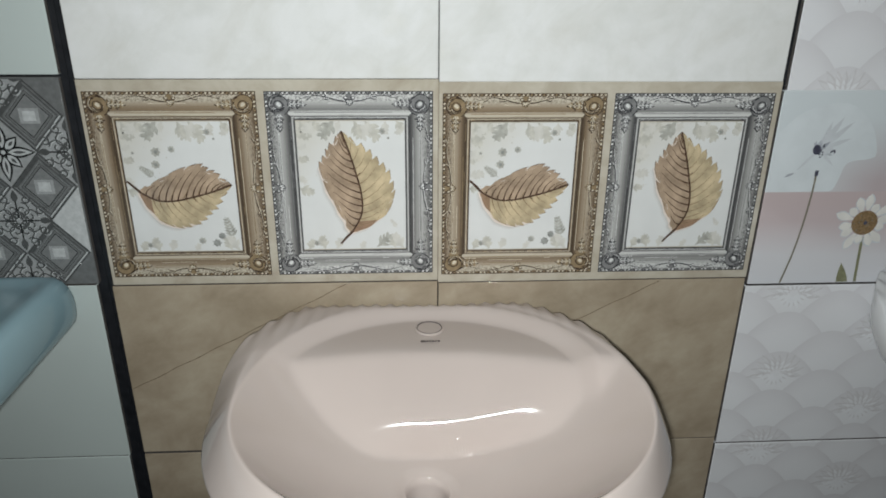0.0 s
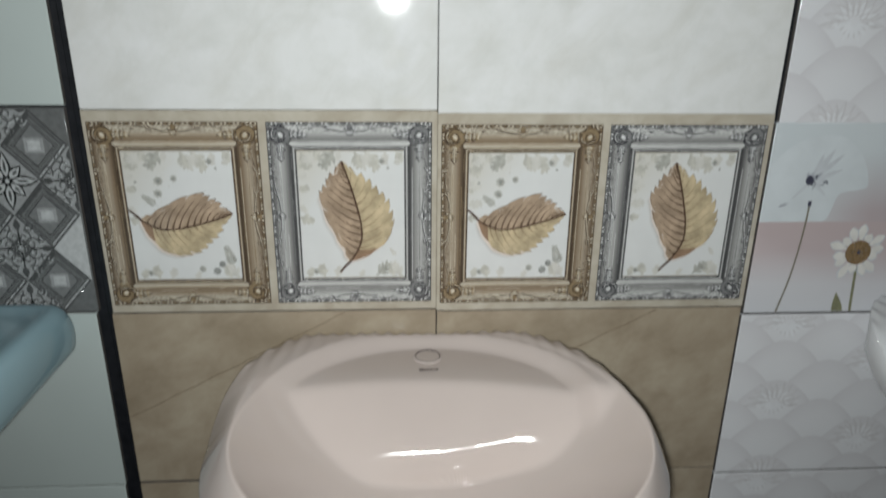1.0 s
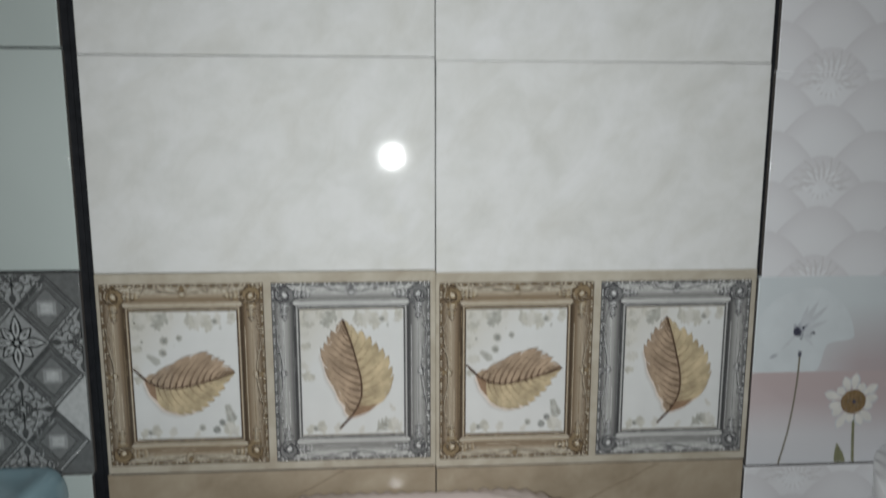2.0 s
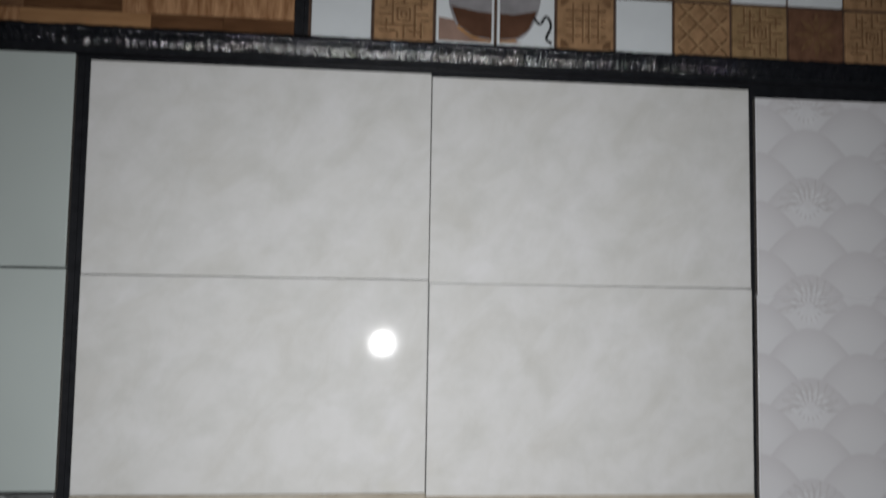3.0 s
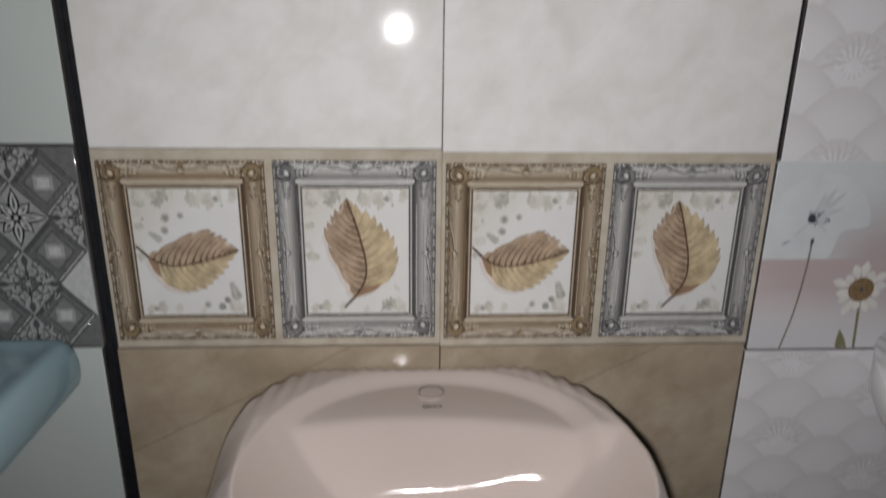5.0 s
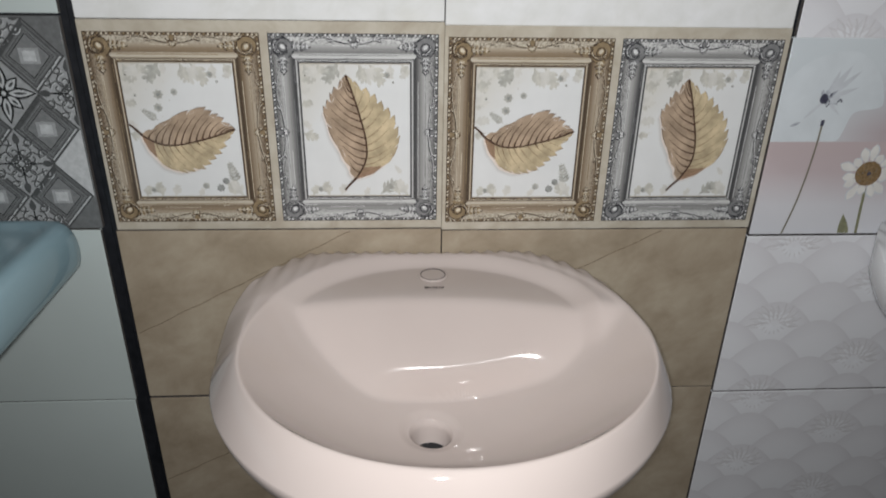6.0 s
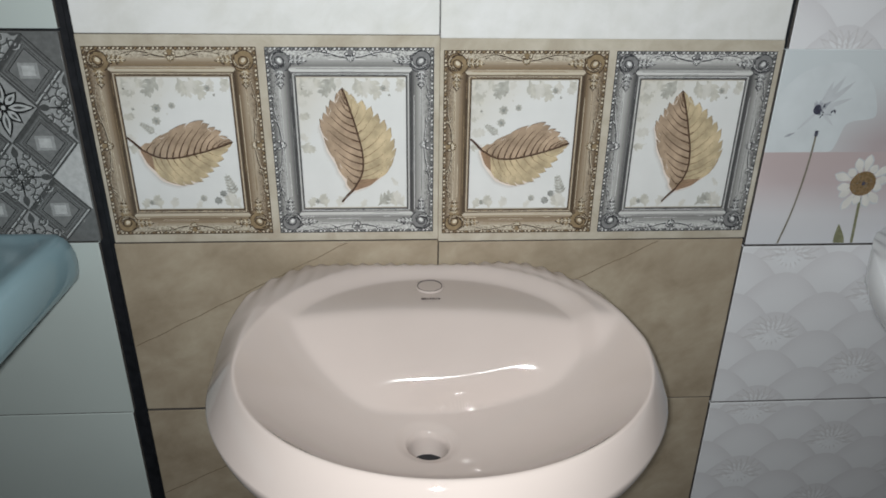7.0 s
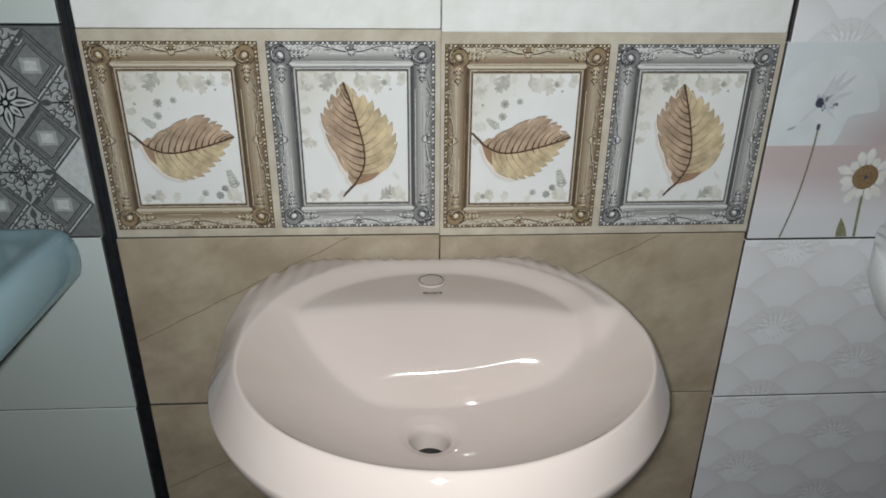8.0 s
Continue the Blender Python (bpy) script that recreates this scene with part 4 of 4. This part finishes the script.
def cup_print(parent, left, s):
    """Half of a glass tea cup; the seam between two squares cuts it."""
    pr = Print(half=(s, s), base=0.00015)
    ox = s + 0.002 if left else -s - 0.002
    pr.poly([(ox - 0.10, -0.9 * s), (ox - 0.02, -0.95 * s), (ox + 0.03, -0.9 * s), (ox - 0.05, -0.1 * s), (ox - 0.10, 0.1 * s)], 3, 0)
    bowl = [(-0.056, 0.034), (-0.054, 0.012), (-0.044, -0.012), (-0.024, -0.026), (0.0, -0.030), (0.024, -0.026), (0.040, -0.012), (0.050, 0.012), (0.054, 0.034)]
    pr.poly([(ox + p[0], p[1]) for p in curve_pts(bowl, 32)], 2, 1)
    tea = [(-0.052, 0.014), (-0.043, -0.010), (-0.024, -0.023), (0.0, -0.026), (0.024, -0.023), (0.038, -0.012), (0.048, 0.012), (0.02, 0.006), (-0.02, 0.008)]
    pr.poly([(ox + p[0], p[1]) for p in tea], 0, 2)
    pr.ribbon([(ox + p[0], p[1]) for p in curve_pts([(-0.044, -0.012), (-0.024, -0.025), (0.0, -0.0285), (0.022, -0.026)], 18)], 0.0035, 1, 3)
    pr.ribbon([(ox + p[0], p[1]) for p in curve_pts([(0.044, 0.004), (0.052, -0.004), (0.060, 0.006), (0.066, -0.006), (0.060, -0.022), (0.068, -0.028)], 24)], 0.0035, 4, 4)
    part("cup_print", pr.bm, [M_TEA, M_TEAGLOW, M_CUPGLASS, M_SAUCER, GREYS[0]], parent, "printed glass tea cup")


SQ, PITCH = 0.0715, 0.0751
sq_mesh = {}
for j in range(8):
    for i in range(18):
        x, z = -0.149 + PITCH * (i + 0.5), 1.7915 + (SQ - 0.004) / 2 + 0.0715 * j
        if j == 0:
            kind, style = ((2, None), (0, 0), (2, "l"), (2, "r"), (0, 3), (2, None), (0, 1), (3, 0), (1, 2), (0, 0))[i % 10]
        else:
            kind, style = rng.choice(((0, 0), (3, 3), (1, 2), (0, 1), (2, None)))
        if kind in sq_mesh:
            ob = new("mosaic_square", sq_mesh[kind])
        else:
            w, h = SQ / 2, (SQ - 0.004) / 2
            ob = link_mesh("mosaic_square", boxed(-w, w, 0, 0.006, -h, h, 0.0012, 2), M_MOSAIC[kind])
            sq_mesh[kind] = ob.data
        ob.parent = upper_east
        ob.location = (x, 0, z)
        if style in ("l", "r"):
            cup_print(ob, style == "l", 0.0325)
        elif style is not None and j < 3:
            square_print(ob, style, 0.0318)


# ---------------------------------------------------------------- basins
def basin_shell(flutes=True):
    """A wall basin, its drain on the local origin's axis, wall at local y = 0.2055; heights below the rim."""
    bm = bmesh.new()
    nt, mid, back = 320, 0.016, 0.2055
    rings = [0, 0.03, 0.06, 0.08, 0.0885, 0.091, 0.0935, 0.096, 0.0985, 0.102, 0.108, 0.115, 0.122, 0.13, 0.14] + [0.16 + 0.008 * k for k in range(67)] + [0.69 + 0.007 * k for k in range(44)] + [0.9955, 1.0]
    rings = sorted(set(round(r, 4) for r in rings))

    def smooth(a, b, v):
        t = min(1, max(0, (v - a) / (b - a)))
        return t * t * (3 - 2 * t)

    def soft(v, e):
        return 0.5 * (v + math.sqrt(v * v + e))

    @functools.lru_cache(None)
    def reach(a):
        """Plan radius of the outer edge: an oval cut off by the wall."""
        r = oval_ray(a, 0.011, 0.236, 0.228, 0.232)
        s = math.sin(a)
        if s > 0:
            r = (r ** -60 + (back / s) ** -60) ** (-1 / 60)
        return r

    @functools.lru_cache(None)
    def lip_reach(a):
        return oval_ray(a, 0.017, 0.211, 0.203, 0.225)

    def oval_ray(a, cx, half, front, rear):
        c, s = math.cos(a), math.sin(a)
        lo, hi = 0.0, 0.5
        for _ in range(40):
            r = 0.5 * (lo + hi)
            dy = r * s - mid
            inside = ((r * c - cx + 0.095 * max(0.0, dy)) / half) ** 2 + (dy / (front if dy < 0 else rear)) ** 2 < 1
            lo, hi = (r, hi) if inside else (lo, r)
        return lo

    def height(x, y, s, a):
        inward = smooth(0.05, 0.60, math.sin(a))
        lip = min(0.935, lip_reach(a) / reach(a))
        z = -0.037 * max(0.0, (s - lip) / (1 - lip)) ** 1.4 * (1 - 0.88 * inward)
        # shallow tap deck inside an arched border
        u = x - 0.007
        arch = math.hypot(u / 0.176, (y - 0.055) / 0.138)
        edge = 0.109 - 0.9 * u * u - 0.05 * u
        deck = 0.015 * smooth(1.07, 0.925, arch)
        if flutes:
            z += (0.0008 + 0.0014 * smooth(0.94, 1.0, s)) * inward * smooth(1.02, 1.14, arch) * smooth(0.08, 0.17, y) * math.sin(2 * math.pi * (u + 0.12 * (y - 0.2) * (1 if u > 0 else -1)) / 0.0175)
        # oval bowl, cut at the back by a steep wall under the deck
        oval = math.hypot((x - 0.016) / 0.2085, y / (0.184 if y < 0 else 0.212))
        bowl = 0.123 * soft(1 - oval ** 2.05, 0.00008)
        q = soft(edge - y, 0.00003)
        wall = deck + 1.18 * q + 26000 * math.exp(-((u - 0.03) / 0.045) ** 2) * max(0.0, q - 0.050 + 1.7 * u * u) ** 3
        z -= 0.5 * (bowl + wall - math.sqrt((bowl - wall) ** 2 + 0.00002))
        rr = math.hypot(x, y)
        if rr < 0.0235:
            z -= 0.003 + 0.036 * smooth(0.0235, 0.0205, rr)
        elif rr < 0.036:
            z -= 0.0030 * smooth(0.036, 0.0235, rr)
        return z

    grid = []
    for s in rings[1:]:
        ring = []
        for i in range(nt):
            a = 2 * math.pi * i / nt
            k = smooth(0.12, 0.34, s)
            r = (reach(a) * k + 0.22 * (1 - k)) * s
            x, y = r * math.cos(a), r * math.sin(a)
            ring.append(bm.verts.new((x, y, height(x, y, r / reach(a), a))))
        grid.append(ring)
    core = bm.verts.new((0, 0, height(0, 0, 0, 0)))
    for s, z in ((0.985, -0.050), (0.92, -0.078), (0.82, -0.104), (0.65, -0.135), (0.4, -0.16), (0.22, -0.17), (0.2, -0.20)):
        ring = []
        for i in range(nt):
            a = 2 * math.pi * i / nt
            r = reach(a) * s
            x, y = r * math.cos(a), r * math.sin(a)
            keep = max(0.0, math.sin(a)) ** 0.5
            y = y + (reach(a) * math.sin(a) - y) * keep * 0.9
            ring.append(bm.verts.new((x, y, z)))
        grid.append(ring)
    for i in range(nt):
        j = (i + 1) % nt
        bm.faces.new((core, grid[0][i], grid[0][j]))
        for p, q in zip(grid, grid[1:]):
            bm.faces.new((p[i], q[i], q[j], p[j]))
    bm.faces.new(grid[-1][::-1])
    bmesh.ops.recalc_face_normals(bm, faces=bm.faces)
    return bm


def oval_ring(r, tube, z, sx=1.0, sy=1.0, n=32, m=8):
    bm = bmesh.new()
    vs = [[bm.verts.new(((r + tube * math.cos(b)) * math.cos(a) * sx, (r + tube * math.cos(b)) * math.sin(a) * sy, z + tube * math.sin(b))) for b in (2 * math.pi * k / m for k in range(m))] for a in (2 * math.pi * i / n for i in range(n))]
    for i in range(n):
        for k in range(m):
            bm.faces.new((vs[i][k], vs[(i + 1) % n][k], vs[(i + 1) % n][(k + 1) % m], vs[i][(k + 1) % m]))
    return bm


def plate(r, z, n=28):
    bm = bmesh.new()
    bm.faces.new([bm.verts.new((r * math.cos(2 * math.pi * i / n), r * math.sin(2 * math.pi * i / n), z)) for i in range(n)])
    return bm


def wall_basin(mat, label, at, mark=True):
    ob = empty("wash_basin", label, "wash basin", at, "wash basins")
    part("bowl", basin_shell(), mat, ob, "", True)
    # dark plate in the recess stands for the shade inside the drain
    part("drain_shade", plate(0.0212, -0.1545), M_DRAIN_SHADE, ob, "dark plate for the shade inside the drain")
    hole = part("tap_hole", oval_ring(0.0165, 0.0016, 0), mat, ob, "round blanked tap hole", True)
    hole.location = (0.008, 0.163, -0.0136)
    part("tap_hole_plug", plate(0.016, 0.0004), mat, hole, "recessed ceramic blank")
    # solid dark ring paints the shade of the gap round the blank
    part("tap_hole_gap", oval_ring(0.0152, 0.0007, 0.0008, n=28, m=6), M_MARK_AND_GAP, hole, "thin dark ring for the shade in the gap round the blank", True)
    if mark:
        bm = bmesh.new()
        for i, wd in enumerate((0.0062, 0.0022, 0.0022, 0.0030, 0.0018, 0.0030)):
            x = -0.0125 + (0, 0.0068, 0.0100, 0.0132, 0.0172, 0.0200)[i]
            box(bm, x, x + wd, -0.0019, 0.0019, 0, 0.0004)
        bar = part("maker_mark", bm, M_MARK_AND_GAP, ob, "small dark printed maker mark")
        bar.location = (0.009, 0.131, -0.0136)
    return ob


wall_basin(M_PINK, "pale pink ceramic wash basin with a fluted back rim", (-0.0205, -0.206, 0.969))
wall_basin(M_CHINA, "white ceramic wash basin on the fan-tile display", (0.729, -0.206, 1.012), False)


def blue_basin():
    """Straight-sided basin with softly rounded edges and an oval bowl."""
    ob = empty("wash_basin", "light blue ceramic wash basin with straight rounded sides", "wash basin", (-0.715, -0.21, 1.019), "wash basins")
    bm = bmesh.new()
    hx, y0, y1 = 0.272, -0.24, 0.2095

    def outline(s, drop):
        pts = []
        n = 160
        for i in range(n):
            a = 2 * math.pi * i / n
            c, sn = math.cos(a), math.sin(a)
            k = 40.0 if sn > 0 else 9.0
            r = (abs(c / hx) ** k + abs(sn / (y1 if sn > 0 else -y0)) ** k) ** (-1 / k)
            pts.append((r * c * s, min(y1, r * sn * s), drop))
        return pts

    rings = []
    for s, z in ((0.88, -0.066), (0.970, -0.065), (0.988, -0.060), (0.997, -0.050), (1.0, -0.038), (0.998, -0.026), (0.990, -0.015), (0.977, -0.007), (0.960, -0.002), (0.94, 0.0), (0.91, -0.001), (0.87, -0.004)):
        rings.append([bm.verts.new(p) for p in outline(s, z)])
    n = len(rings[0])
    for q in range(1, 9):
        k = q / 9
        ring = []
        for i, p in enumerate(outline(0.87, -0.004)):
            a = 2 * math.pi * i / n
            ring.append(bm.verts.new((p[0] * (1 - k) + 0.203 * math.cos(a) * k, p[1] * (1 - k) + (-0.03 + 0.153 * math.sin(a)) * k, -0.004 - 0.002 * k)))
        rings.append(ring)
    for s, z in ((0.97, -0.007), (0.93, -0.010), (0.88, -0.03), (0.75, -0.08), (0.5, -0.115), (0.15, -0.125)):
        rings.append([bm.verts.new((0.205 * s * math.cos(2 * math.pi * i / n), -0.03 + 0.155 * s * math.sin(2 * math.pi * i / n), z)) for i in range(n)])
    for p, q in zip(rings, rings[1:]):
        for i in range(n):
            j = (i + 1) % n
            bm.faces.new((p[i], p[j], q[j], q[i]))
    bm.faces.new(rings[-1])
    low = [bm.verts.new((v.co.x * 0.6, v.co.y * 0.6 + 0.07, -0.15)) for v in rings[0]]
    for i in range(n):
        j = (i + 1) % n
        bm.faces.new((rings[0][j], rings[0][i], low[i], low[j]))
    bm.faces.new(low[::-1])
    bmesh.ops.recalc_face_normals(bm, faces=bm.faces)
    part("bowl", bm, M_BLUE, ob, "", True)
    # no hole here: a dark plate paints the drain's shade
    d = part("drain_shade", plate(0.02, -0.1235), M_DRAIN_SHADE, ob, "dark plate for the shade inside the drain")
    d.location = (0, -0.03, 0)


blue_basin()
